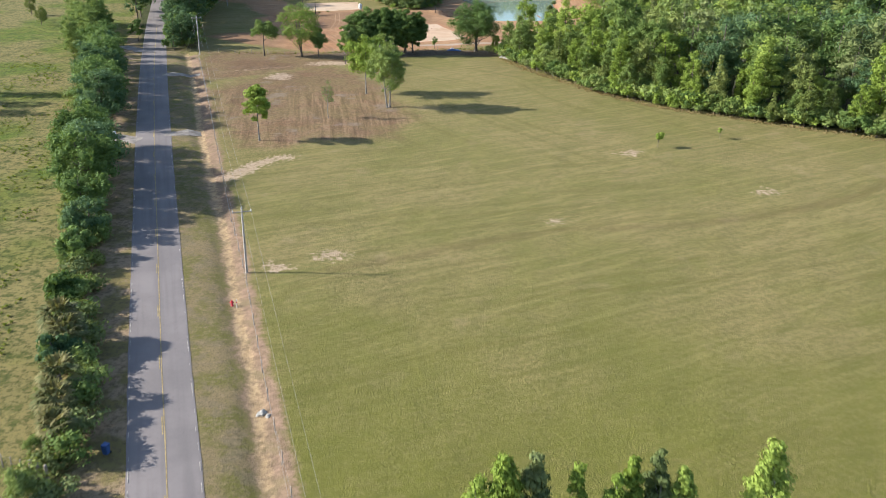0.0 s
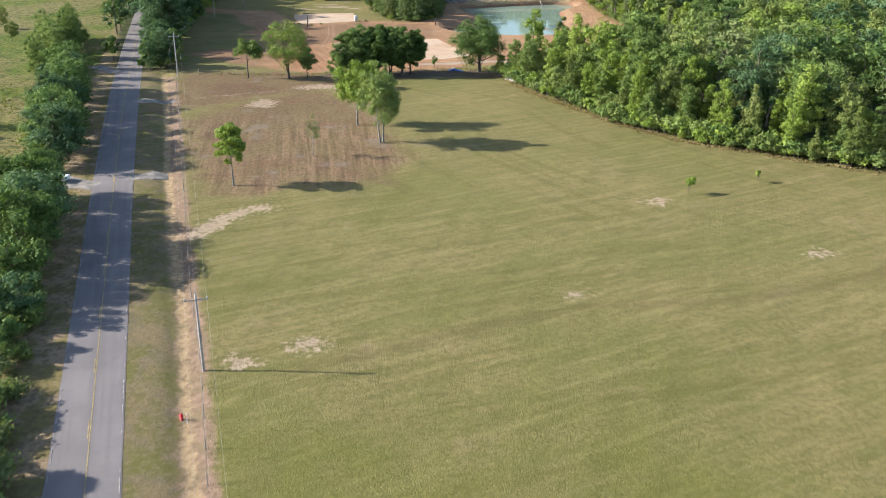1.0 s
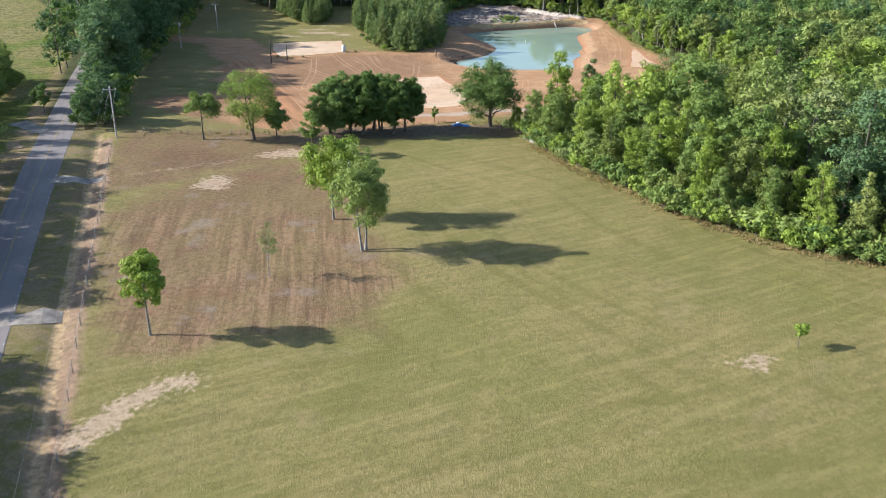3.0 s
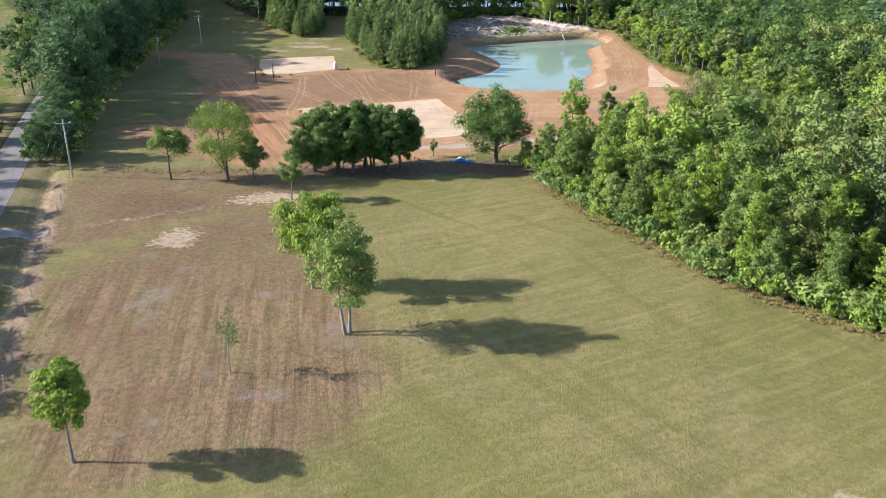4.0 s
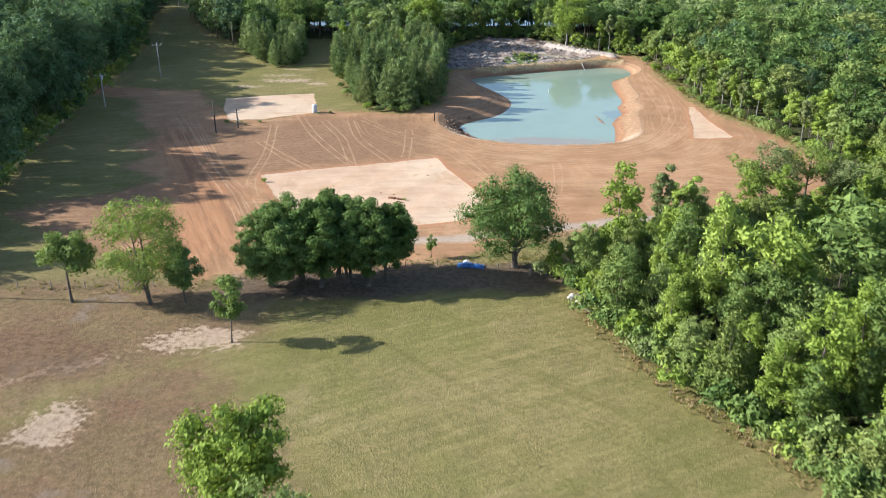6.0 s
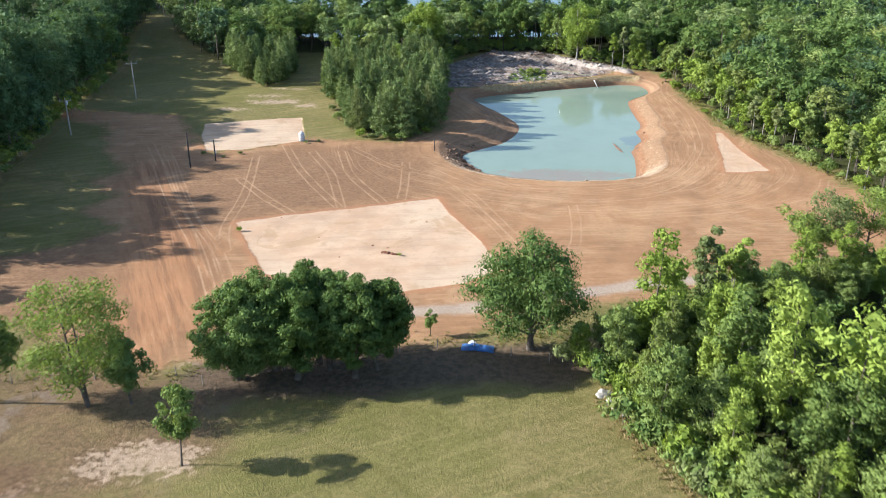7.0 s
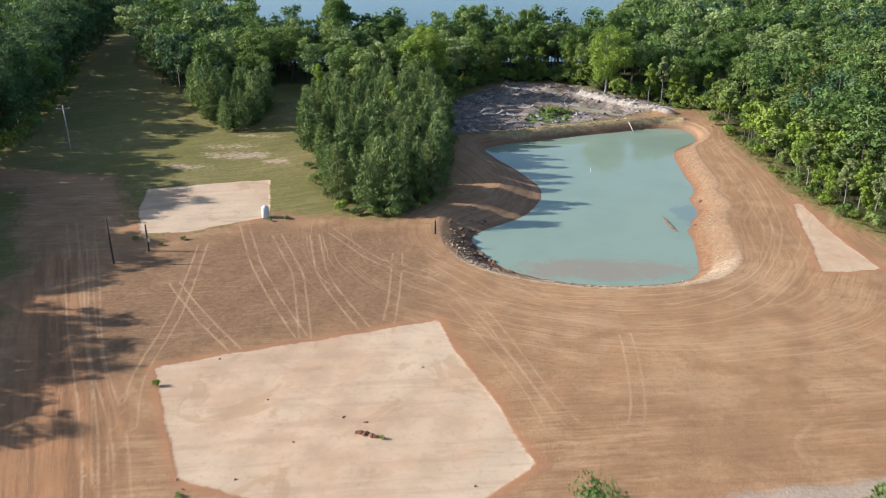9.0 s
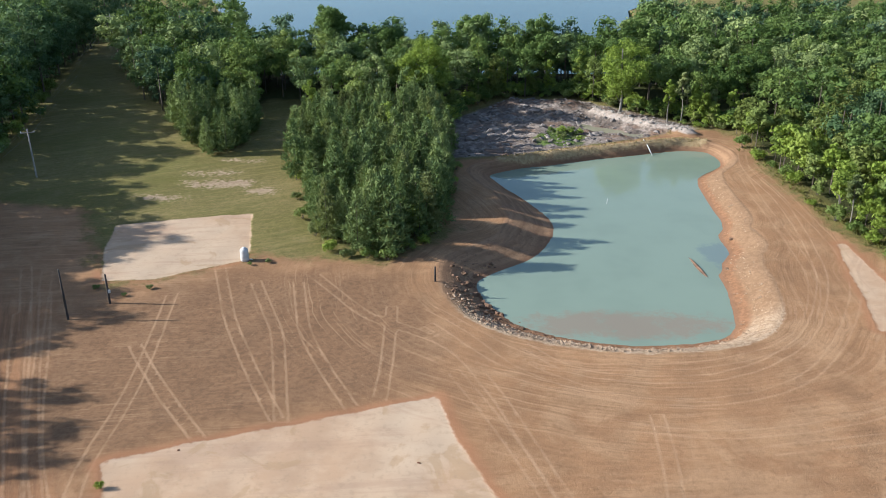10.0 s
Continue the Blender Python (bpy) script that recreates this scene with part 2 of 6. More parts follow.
    comb = k.mix(inside("red", 8.0, 6.0), comb, k.noise(1.0, 6, 0.75, k.coords((2.2, 0.09, 1), 22.0)))
    d = k.mix(k.math("MULTIPLY", worn, k.span(comb, 0.50, 0.61, 0.0, 0.46)), d, (0.160, 0.090, 0.047))
    d = k.mix(k.math("MULTIPLY", worn, k.span(comb, 0.46, 0.36, 0.0, 0.40)), d, (0.420, 0.272, 0.158))
    d = k.mix(k.span(n_leaf, 0.48, 0.60, 0.0, 0.32), d, (0.148, 0.086, 0.048))
    d = k.mix(k.span(n_leaf, 0.42, 0.34, 0.0, 0.28), d, (0.440, 0.300, 0.190))
    dirt = inside("dirt", 1.8, 9.0, 5.0)
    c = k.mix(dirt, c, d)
    # gravel drive
    g = k.mix(k.span(n_grit, 0.35, 0.65), (0.376, 0.320, 0.256), (0.240, 0.192, 0.144))
    c = k.mix(k.math("MULTIPLY", inside("gravel", 0.8, 3.0, 2.2), 0.8), c, g)
    # a scraped red rim, then the pale building pads
    rim = k.math("ADD", k.attr("pad"), k.math("MULTIPLY", k.math("SUBTRACT", n_mid, 0.5), 1.6))
    c = k.mix(k.math("MULTIPLY", k.span(rim, 1.7, 0.3, 0.0, 0.7), dirt), c, (0.300, 0.145, 0.075))
    f = k.mix(k.span(n_mid, 0.38, 0.60), (0.440, 0.312, 0.206), (0.392, 0.264, 0.168))
    f = k.mix(k.span(n_big, 0.44, 0.58, 0.0, 0.65), f, (0.440, 0.345, 0.245))
    f = k.mix(k.span(skid, 0.50, 0.62, 0.0, 0.45), f, (0.335, 0.222, 0.150))
    f = k.mix(k.span(k.noise(0.13, 6, 0.62, warp=1.2), 0.56, 0.62, 0.0, 0.6), f, (0.330, 0.222, 0.128))
    f = k.mix(k.span(n_fine, 0.52, 0.62, 0.0, 0.35), f, (0.290, 0.210, 0.140))
    f = k.mix(k.span(n_grit, 0.62, 0.70, 0.0, 0.4), f, (0.220, 0.165, 0.105))
    for name in ("track_a", "track_b"):
        rut = k.math("ABSOLUTE", k.math("SUBTRACT", k.math("ADD", k.attr(name), k.math("MULTIPLY", k.math("SUBTRACT", n_mid, 0.5), 0.5)), 0.75))
        f = k.mix(k.math("MULTIPLY", k.span(rut, 0.26, 0.04), k.span(n_fine, 0.35, 0.65, 0.1, 0.5)), f, (0.330, 0.240, 0.160))
    c = k.mix(inside("pad", 0.20, 1.1, 0.9), c, f)
    # the pond's banks: raw brown slopes in the west, a pale crumbled apron over a red toe elsewhere
    rel = k.math("ADD", k.attr("rel"), k.math("MULTIPLY", k.math("SUBTRACT", n_fine, 0.5), 0.22))
    layers = k.n.new("ShaderNodeCombineXYZ")
    for i, (v, w) in enumerate(((rel, 9.0), (at.outputs[0], 0.10), (at.outputs[1], 0.10))):
        k.put(layers.inputs[i], k.math("MULTIPLY", v, w))
    layers = k.noise(1.0, 5, 0.7, layers.outputs[0])
    q = k.mix(k.span(layers, 0.36, 0.64), (0.300, 0.184, 0.106), (0.205, 0.121, 0.070))
    q = k.mix(k.span(n_fine, 0.50, 0.66, 0.0, 0.6), q, (0.140, 0.082, 0.050))
    apron = k.mix(k.span(n_fine, 0.36, 0.62), (0.275, 0.175, 0.103), (0.205, 0.124, 0.070))
    apron = k.mix(k.span(at.outputs[1], 336.0, 329.0, 0.0, 0.85), apron, k.mix(k.span(n_fine, 0.38, 0.60), (0.455, 0.345, 0.235), (0.315, 0.222, 0.142)))
    apron = k.mix(k.span(n_grit, 0.50, 0.64, 0.0, 0.6), apron, (0.150, 0.093, 0.056))
    apron = k.mix(k.span(rel, 0.46, 0.26), apron, k.mix(k.span(n_fine, 0.4, 0.6), (0.270, 0.145, 0.078), (0.185, 0.098, 0.053)))
    q = k.mix(inside("pale", 2.0, 4.0, 2.0), q, apron)
    c = k.mix(k.math("MULTIPLY", k.span(rel, 1.06, 0.98), dirt), c, q)
    # wet clay at the waterline
    c = k.mix(k.math("MULTIPLY", inside("shore", 0.3, 0.6, 0.5), 0.8), c, (0.190, 0.105, 0.062))
    # grey spoil with weeds
    m = k.mix(k.span(n_mid, 0.42, 0.60), (0.165, 0.132, 0.108), (0.320, 0.268, 0.226))
    m = k.mix(k.span(k.noise(0.16, 4, 0.6), 0.52, 0.62, 0.0, 0.7), m, (0.190, 0.112, 0.070))
    m = k.mix(k.span(n_fine, 0.42, 0.62, 0.0, 0.85), m, (0.085, 0.070, 0.060))
    m = k.mix(k.span(n_grit, 0.56, 0.66, 0.0, 0.6), m, (0.300, 0.265, 0.235))
    c = k.mix(inside("spoil", 0.8, 4.0, 2.5), c, m)
    c = k.mix(inside("chalk", 0.4, 2.0, 1.2), c, k.mix(k.span(n_fine, 0.35, 0.65), (0.430, 0.370, 0.315), (0.270, 0.220, 0.182)))
    c = k.mix(inside("straw", 0.4, 1.4, 1.2), c, k.mix(k.span(n_fine, 0.35, 0.65), (0.390, 0.295, 0.165), (0.260, 0.185, 0.095)))
    c = k.mix(k.math("MULTIPLY", inside("weed", 0.6, 5.0, 4.0), k.span(n_mid, 0.30, 0.52, 0.3, 0.95)), c, k.mix(k.span(n_fine, 0.40, 0.60), (0.096, 0.150, 0.026), (0.044, 0.072, 0.016)))
    h = k.math("ADD", k.math("MULTIPLY", n_fine, 0.6), k.math("MULTIPLY", n_grit, 0.5))
    h = k.math("MULTIPLY", h, k.span(dirt, 0.0, 1.0, 1.0, 0.35))
    h = k.math("ADD", h, k.math("MULTIPLY", k.math("MULTIPLY", k.span(rel, 1.08, 0.96), n_fine), 0.45))
    h = k.math("MULTIPLY", h, k.span(k.attr("pad"), -0.3, 0.3, 0.25, 1.0))
    h = k.math("ADD", h, k.math("MULTIPLY", n_leaf, 0.08))
    k.bump(h, 0.95, 0.30)
    return k.done(c, 0.95, 0.0, 0.1)


def water_material(name, color, rough=0.06, ripple=0.06):
    """Turbid still water: a milky body under a smooth skin with small ripples."""
    k = Mat(name)
    cloud = k.noise(0.06, 3)
    c = k.mix(k.span(cloud, 0.35, 0.65), color, tuple(v * 1.12 for v in color))
    k.bump(k.math("ADD", k.noise(2.2, 3), k.math("MULTIPLY", k.noise(0.5, 2), 1.5)), ripple, 0.05)
    if name.startswith("milky"):                          # silt showing through near the shallow shore
        at = k.n.new("ShaderNodeSeparateXYZ")
        k.put(at.inputs[0], k.n.new("ShaderNodeTexCoord").outputs["Object"])
        for cx, cy, rx, ry, tone, much in ((22, 333.5, 17, 4.6, (0.215, 0.165, 0.120), 0.75), (41.2, 356, 4.0, 5.5, (0.130, 0.170, 0.165), 0.8)):
            u = k.math("POWER", k.math("DIVIDE", k.math("SUBTRACT", at.outputs[0], cx), rx), 2.0)
            w = k.math("POWER", k.math("DIVIDE", k.math("SUBTRACT", at.outputs[1], cy), ry), 2.0)
            r = k.math("ADD", k.math("ADD", u, w), k.math("MULTIPLY", k.math("SUBTRACT", k.noise(0.35, 5, 0.7), 0.5), 2.6))
            c = k.mix(k.span(r, 1.0, 0.2, 0.0, much), c, tone)
    k.b.inputs["IOR"].default_value = 1.33
    return k.done(c, rough, 0.0, 0.5)


def asphalt_material():
    k = Mat("asphalt")
    big, fine, grit = k.noise(0.12, 4), k.noise(2.0, 5), k.noise(25.0, 3)
    wheel = k.noise(1.0, 3, 0.5, k.coords((0.9, 0.03, 1), 16.8))
    c = k.mix(k.span(big, 0.35, 0.65), (0.140, 0.123, 0.117), (0.175, 0.153, 0.145))
    c = k.mix(k.span(wheel, 0.45, 0.65, 0.0, 0.5), c, (0.113, 0.099, 0.095))
    c = k.mix(k.span(grit, 0.45, 0.75, 0.0, 0.5), c, (0.205, 0.182, 0.170))
    c = k.mix(k.span(fine, 0.55, 0.8, 0.0, 0.4), c, (0.095, 0.083, 0.080))
    k.bump(grit, 0.4, 0.01)
    return k.done(c, 0.85, 0.0, 0.25)


M_GROUND = ground_material()
M_ASPHALT = asphalt_material()
M_YELLOW = plain("worn_yellow_paint", (0.27, 0.205, 0.095), 0.3, 4.0)
M_ROADEDGE = plain("ragged_pale_edge", (0.30, 0.27, 0.235), 0.45, 4.0)
M_DRIVE = plain("pale_gravel", (0.205, 0.180, 0.155), 0.4, 2.0, 0.95, bump=0.5)
M_POND = water_material("milky_pond_water", (0.164, 0.212, 0.162))
M_LAKE = water_material("lake_water", (0.030, 0.070, 0.090), 0.12, 0.1)
M_PUDDLE = water_material("muddy_water", (0.230, 0.215, 0.150))
M_BARK = plain("bark", (0.115, 0.095, 0.078), 0.35, 4.0, 0.95, bump=0.6)
M_PALEBARK = plain("pale_bark", (0.20, 0.185, 0.16), 0.3, 4.0, 0.95, bump=0.6)
M_DEAD = plain("dead_wood", (0.26, 0.23, 0.20), 0.3, 4.0, 0.95, bump=0.6)
M_POST = plain("weathered_wood", (0.22, 0.19, 0.16), 0.35, 5.0, 0.9, bump=0.5)
M_POLE = plain("treated_pine_pole", (0.34, 0.31, 0.28), 0.25, 5.0, 0.9, bump=0.4)
M_DARKPOLE = plain("creosoted_pole", (0.055, 0.045, 0.040), 0.3, 5.0, 0.9, bump=0.4)
M_INSUL = plain("porcelain", (0.55, 0.55, 0.54), 0.1, 8.0, 0.25, bump=0.05)
M_WIRE = plain("aluminium_wire", (0.24, 0.23, 0.22), 0.1, 8.0, 0.45, 0.7, bump=0.05)
M_GREEN = leaf_material("leaf_green", (0.076, 0.119, 0.032), (0.143, 0.202, 0.055), (0.213, 0.264, 0.082))
M_BRIGHT = leaf_material("leaf_spring_green", (0.122, 0.177, 0.029), (0.194, 0.262, 0.048), (0.252, 0.319, 0.070))
M_GREY = leaf_material("leaf_grey_green", (0.086, 0.115, 0.041), (0.140, 0.173, 0.064), (0.187, 0.216, 0.086))
M_OAK = leaf_material("leaf_dark_oak", (0.047, 0.084, 0.022), (0.088, 0.140, 0.039), (0.143, 0.207, 0.063))
M_PINE = leaf_material("pine_needles", (0.064, 0.105, 0.038), (0.146, 0.203, 0.075), (0.247, 0.301, 0.114), 0.65, 0.10)
M_OLIVE = leaf_material("leaf_olive", (0.088, 0.118, 0.030), (0.145, 0.181, 0.049), (0.200, 0.231, 0.071))
M_ELM = leaf_material("leaf_yellow_green", (0.116, 0.165, 0.036), (0.176, 0.237, 0.053), (0.224, 0.284, 0.071))
# darker, bluer leaf copies: shade and haze of the far woods put into the colour
M_DEEP = leaf_material("leaf_deep_shaded_oak", (0.041, 0.078, 0.034), (0.077, 0.129, 0.057), (0.121, 0.183, 0.085))
M_SHADE = leaf_material("leaf_shaded_green", (0.031, 0.064, 0.032), (0.059, 0.107, 0.055), (0.093, 0.145, 0.081))
M_PALM = leaf_material("palm_leaf", (0.060, 0.080, 0.030), (0.115, 0.125, 0.048), (0.215, 0.185, 0.080), 0.5)


# ---------------------------------------------------------------- mesh words
def part(name, data, material, parent=None, label=""):
    """Links a bmesh or a mesh as one object under a thing or a part."""
    if isinstance(data, bmesh.types.BMesh):
        me = bpy.data.meshes.new(name)
        data.to_mesh(me)
        data.free()
    else:
        me = data
    if material is not None and not me.materials:
        me.materials.append(material)
    ob = new(name, me)
    if parent is not None:
        ob.parent = parent
    if label:
        ob["label"] = label
    return ob


def thing(name, at, label, category, group="", kind="", turn=0.0, size=1.0):
    ob = new(name)
    ob.empty_display_size = 0.5
    ob.matrix_basis = pose(*at, 0, 0, turn) @ Matrix.Scale(size, 4)
    return tagged(ob, label, category, group, kind)


def raw_mesh(name, verts, faces, mats=(), index=None, smooth=False, tint=None):
    """A mesh from arrays: verts (n, 3), faces (m, 3 or 4)."""
    verts, faces = np.asarray(verts, np.float32), np.asarray(faces, np.int32)
    m, k = faces.shape
    me = bpy.data.meshes.new(name)
    me.vertices.add(len(verts))
    me.vertices.foreach_set("co", verts.ravel())
    me.loops.add(m * k)
    me.loops.foreach_set("vertex_index", faces.ravel())
    me.polygons.add(m)
    me.polygons.foreach_set("loop_start", np.arange(0, m * k, k, dtype=np.int32))
    if index is not None:
        me.polygons.foreach_set("material_index", np.asarray(index, np.int32))
    me.polygons.foreach_set("use_smooth", np.full(m, smooth))
    if tint is not None:
        me.attributes.new("tint", "FLOAT", "POINT").data.foreach_set("value", np.asarray(tint, np.float32))
    me.update(calc_edges=True)
    for mat in mats:
        me.materials.append(mat)
    return me


class Tubes:
    """Collects tapered tubes (trunks, limbs, poles, wires) as quads."""

    def __init__(self):
        self.v, self.f, self.count = [], [], 0

    def add(self, points, radii, sides=7):
        pts = np.asarray(points, float)
        radii = np.broadcast_to(np.asarray(radii, float), (len(pts),))
        way = np.gradient(pts, axis=0)
        way /= np.linalg.norm(way, axis=1)[:, None] + 1e-9
        ref = np.where(np.abs(way[:, 2:3]) > 0.9, np.array([[1.0, 0, 0]]), np.array([[0, 0, 1.0]]))
        a = np.cross(way, ref)
        a /= np.linalg.norm(a, axis=1)[:, None] + 1e-9
        b = np.cross(way, a)
        ang = np.linspace(0, 2 * np.pi, sides, endpoint=False)
        ring = pts[:, None] + radii[:, None, None] * (np.cos(ang)[None, :, None] * a[:, None] + np.sin(ang)[None, :, None] * b[:, None])
        n = len(pts)
        self.v.append(ring.reshape(-1, 3))
        i, j = np.meshgrid(np.arange(n - 1), np.arange(sides), indexing="ij")
        j2 = (j + 1) % sides
        f = np.stack([i * sides + j, i * sides + j2, (i + 1) * sides + j2, (i + 1) * sides + j], -1).reshape(-1, 4)
        self.f.append(f + self.count)
        base = self.count + (n - 1) * sides
        if sides >= 4:                                   # close the upper end
            cap = [[base, base + q, base + q + 1, base + q + 2] for q in range(1, sides - 2, 2)]
            self.f.append(np.array(cap))
        self.count += n * sides
        return self

    def arrays(self):
        return np.concatenate(self.v), np.concatenate(self.f)

    def mesh(self, name, mat, smooth=True):
        return raw_mesh(name, *self.arrays(), (mat,), None, smooth)


def box(size, at=(0, 0, 0), bevel=0.0, turn=0.0):
    bm = bmesh.new()
    bmesh.ops.create_cube(bm, size=1.0, matrix=pose(*at, 0, 0, turn) @ Matrix.Diagonal((*size, 1)))
    if bevel:
        bmesh.ops.bevel(bm, geom=bm.edges[:], offset=bevel, segments=2, affect="EDGES")
    return bm


# ---------------------------------------------------------------- the lie of the land
HEIGHT_Y = [-4000, 100, 180, 220, 255, 300, 330, 365, 450, 1000, 6000]
HEIGHT_Z = [0, 0, 1.0, 0.6, -0.9, -2.3, -3.8, -4.4, -5.5, -7.2, -7.2]
_fy = np.arange(-800.0, 1600.0, 2.0)
_fz = np.convolve(np.pad(np.interp(_fy, HEIGHT_Y, HEIGHT_Z), 9, mode="edge"), np.ones(19) / 19, "valid")
WATER = -6.6

POND = [(6.3, 393.3), (8.2, 395.3), (12.9, 398), (18.7, 399.7), (27.7, 403.2), (33.8, 405), (44.4, 408.3), (48.1, 408.6), (51.4, 407.8), (52.7, 405.2), (53, 401.2),
        (51.7, 397.7), (47.1, 392.7), (45.6, 389.8), (45, 384.2), (44.7, 374.3), (44.8, 370.4), (44.2, 366.6), (42.5, 363), (42.5, 357), (41.4, 354.6), (40.2, 352.5),
        (39.6, 350.1), (38.7, 348.6), (38.6, 344.4), (37.8, 338.3), (36.9, 333.4), (36, 331.6), (34.6, 329.9), (30.4, 328.5), (24.5, 328), (21.6, 328), (16, 329.3),
        (11.7, 331), (7.8, 333.7), (5.3, 337.5), (3.5, 340.9), (2.7, 346), (6.2, 350.2), (11.7, 354.9), (15, 361.3), (16.3, 367.3), (15.2, 373.1), (11.3, 382.1), (9.4, 385.4), (7.5, 390)]
PAD_A = [(-35.2, 298.0), (-2.5, 310.6), (-0.6, 302.8), (4.2, 290.1), (7.4, 279.5), (2.0, 273.9), (-7.1, 271.1), (-17.1, 273.2), (-26.5, 277.3)]
PAD_B = [(-51.0, 341.6), (-54.9, 353.4), (-56.6, 363.6), (-48.4, 365.5), (-35.1, 368.5), (-32.2, 353.2), (-32.4, 348.7), (-36.9, 346.4), (-43.7, 341.8)]
STRIP = [(58.2, 354.8), (59.7, 355.2), (59.8, 347.4), (60.3, 336.4), (61.2, 326.8), (56.6, 325.8), (52.4, 326.0), (54.9, 336.3)]
DIRT = [(-34.6, 250.0), (-22, 253), (-4.8, 255.0), (1.4, 258.0), (6, 262.8), (13.2, 265.0), (24, 268.6), (42.7, 275.0), (60, 280.5), (70, 292), (72.5, 312), (70.5, 326),
        (67.5, 337), (63.5, 347), (61, 360), (59.2, 376), (58.4, 392), (59.2, 404), (60, 413), (55.5, 420.5), (49, 419.5), (38, 411.5), (12, 401), (-1, 398), (-1.5, 358), (-11.2, 347.4),
        (-30.2, 351.0), (-41.6, 343.6), (-49.2, 338.8), (-53.0, 346), (-64.8, 371.0), (-95, 377), (-99, 371), (-79, 362), (-73, 345), (-70, 337), (-63, 330),
        (-66.5, 321), (-60.0, 312), (-62.5, 303), (-54.5, 296.0), (-59, 288), (-68, 283), (-72, 276), (-56, 262), (-46, 256)]
RED = [(-34, 250), (-30, 256), (-36, 290), (-46, 305), (-56, 333), (-64, 335), (-58, 312), (-50, 296), (-47, 282), (-44, 262)]
SPOIL = [(-3, 399), (-1.5, 428), (13, 448), (29, 447), (41, 435.5), (54, 420), (39, 413), (12, 401.5)]
WEED = [(16.0, 414.0), (21.3, 421.5), (27.4, 415.6), (26.0, 408.5), (17.4, 407.5)]
MOWN = [(-400, 50), (-60, 88), (-14, 101), (20, 112), (50, 119), (76, 136), (78, 150), (56, 166), (32, 194), (12, 226), (-60, 260), (-400, 300)]
CHALK = [(32.2, 433.0), (36, 428), (44, 420), (50, 415.5)]
STRAW = [(8.4, 398.4), (13.6, 399.9), (25, 404.0), (38, 408.6), (46, 410.8), (52, 410.6)]
BROWN = [(-52.6, 200.8), (-47, 211), (-38, 222), (-28, 228), (-17.1, 211), (-12.5, 195), (-5.8, 178), (-9.6, 163.5), (-16.8, 161.9), (-25.3, 160.3),
         (-32.4, 156.3), (-37.1, 157.8), (-44.9, 172.4)]
SANDPATH = [(-35.2, 140.6), (-34.2, 143.0), (-32.4, 146.6), (-29.7, 150.3), (-26.8, 152.2)]
DRY_TOP = [(-60, 208), (-50, 214), (-36, 226), (-24, 234), (-26, 246), (-46, 250), (-64, 246)]
ROAD = [(-1.0, -15.0), (-12.5, 25), (-23.2, 60.5), (-30.2, 82.8), (-42.2, 121.8), (-54.9, 163.4), (-80.8, 250.1), (-105.9, 338.2), (-126, 415), (-142, 480), (-170, 600)]
DITCH = [(5.2, -4.0), (-15.0, 62.8), (-18.6, 76.4), (-24.3, 94.4), (-30.4, 115.4), (-37.8, 138.4), (-46.8, 166.8), (-57.6, 203.9), (-71.0, 247.0)]
FENCE = [(7.0, -2.0), (-12.4, 60.4), (-16.4, 73.0), (-18.7, 80.7), (-25.2, 103.8), (-30.9, 121.5), (-40.2, 152.9), (-53.4, 198.2), (-65.0, 237.0)]
WOOD_EDGE = [(17, 246), (19, 236), (23.8, 223), (30.5, 211), (36.5, 201), (42, 194.5), (48.5, 188), (58, 182), (69.5, 175.5), (85, 167), (100, 159), (220, 104)]
WOODS_EAST = WOOD_EDGE + [(420, 100), (420, 421), (60, 421), (60, 405), (60.5, 392), (61.5, 376), (63.5, 360), (66.5, 347), (70.5, 337), (73, 326), (75, 312), (73, 292),
                          (62, 277), (46, 269.5), (30, 261.5), (20, 254)]
WOODS_NORTH = [(-46, 446), (-38, 446), (-35, 428), (-3, 424), (-2, 432), (12, 449), (29, 448), (40, 435), (52, 421), (420, 421), (420, 580), (68, 580), (51, 475), (-52, 475), (-74, 522),
               (-104, 520), (-98, 482), (-80, 448), (-66, 430), (-47, 430)]
PINES = [(-33, 396), (-27.5, 374), (-19.5, 351.5), (-10, 351), (-3.5, 360), (-1.8, 390), (-3, 424), (-35, 424)]
PINES_WEST = [(-66, 424), (-57.5, 409.5), (-51.5, 401), (-45.8, 402), (-44.2, 412), (-44.5, 430), (-62, 431)]
WOODS_WEST = [(-69.5, 252), (-73, 268), (-80, 295), (-87, 327), (-88, 345), (-91, 362), (-93, 400), (-106, 458), (-108, 470), (-115, 515), (-122, 600), (-260, 600), (-190, 480),
              (-128, 385), (-112, 325), (-100, 290), (-88, 253)]


def edge_dist(P, line):
    """Distance of points (n, 2) from a polyline."""
    best = np.full(len(P), 1e9)
    for (ax, ay), (bx, by) in zip(line[:-1], line[1:]):
        ex, ey = bx - ax, by - ay
        t = np.clip(((P[:, 0] - ax) * ex + (P[:, 1] - ay) * ey) / (ex * ex + ey * ey + 1e-9), 0, 1)
        best = np.minimum(best, np.hypot(P[:, 0] - ax - t * ex, P[:, 1] - ay - t * ey))
    return best


def area_dist(P, ring):
    """Signed distance from a closed outline: negative within."""
    d = edge_dist(P, list(ring) + [ring[0]])
    odd = np.zeros(len(P), bool)
    for (ax, ay), (bx, by) in zip(ring, list(ring[1:]) + [ring[0]]):
        if ay != by:
            odd ^= ((ay > P[:, 1]) != (by > P[:, 1])) & (P[:, 0] < (bx - ax) * (P[:, 1] - ay) / (by - ay) + ax)
    return np.where(odd, -d, d)


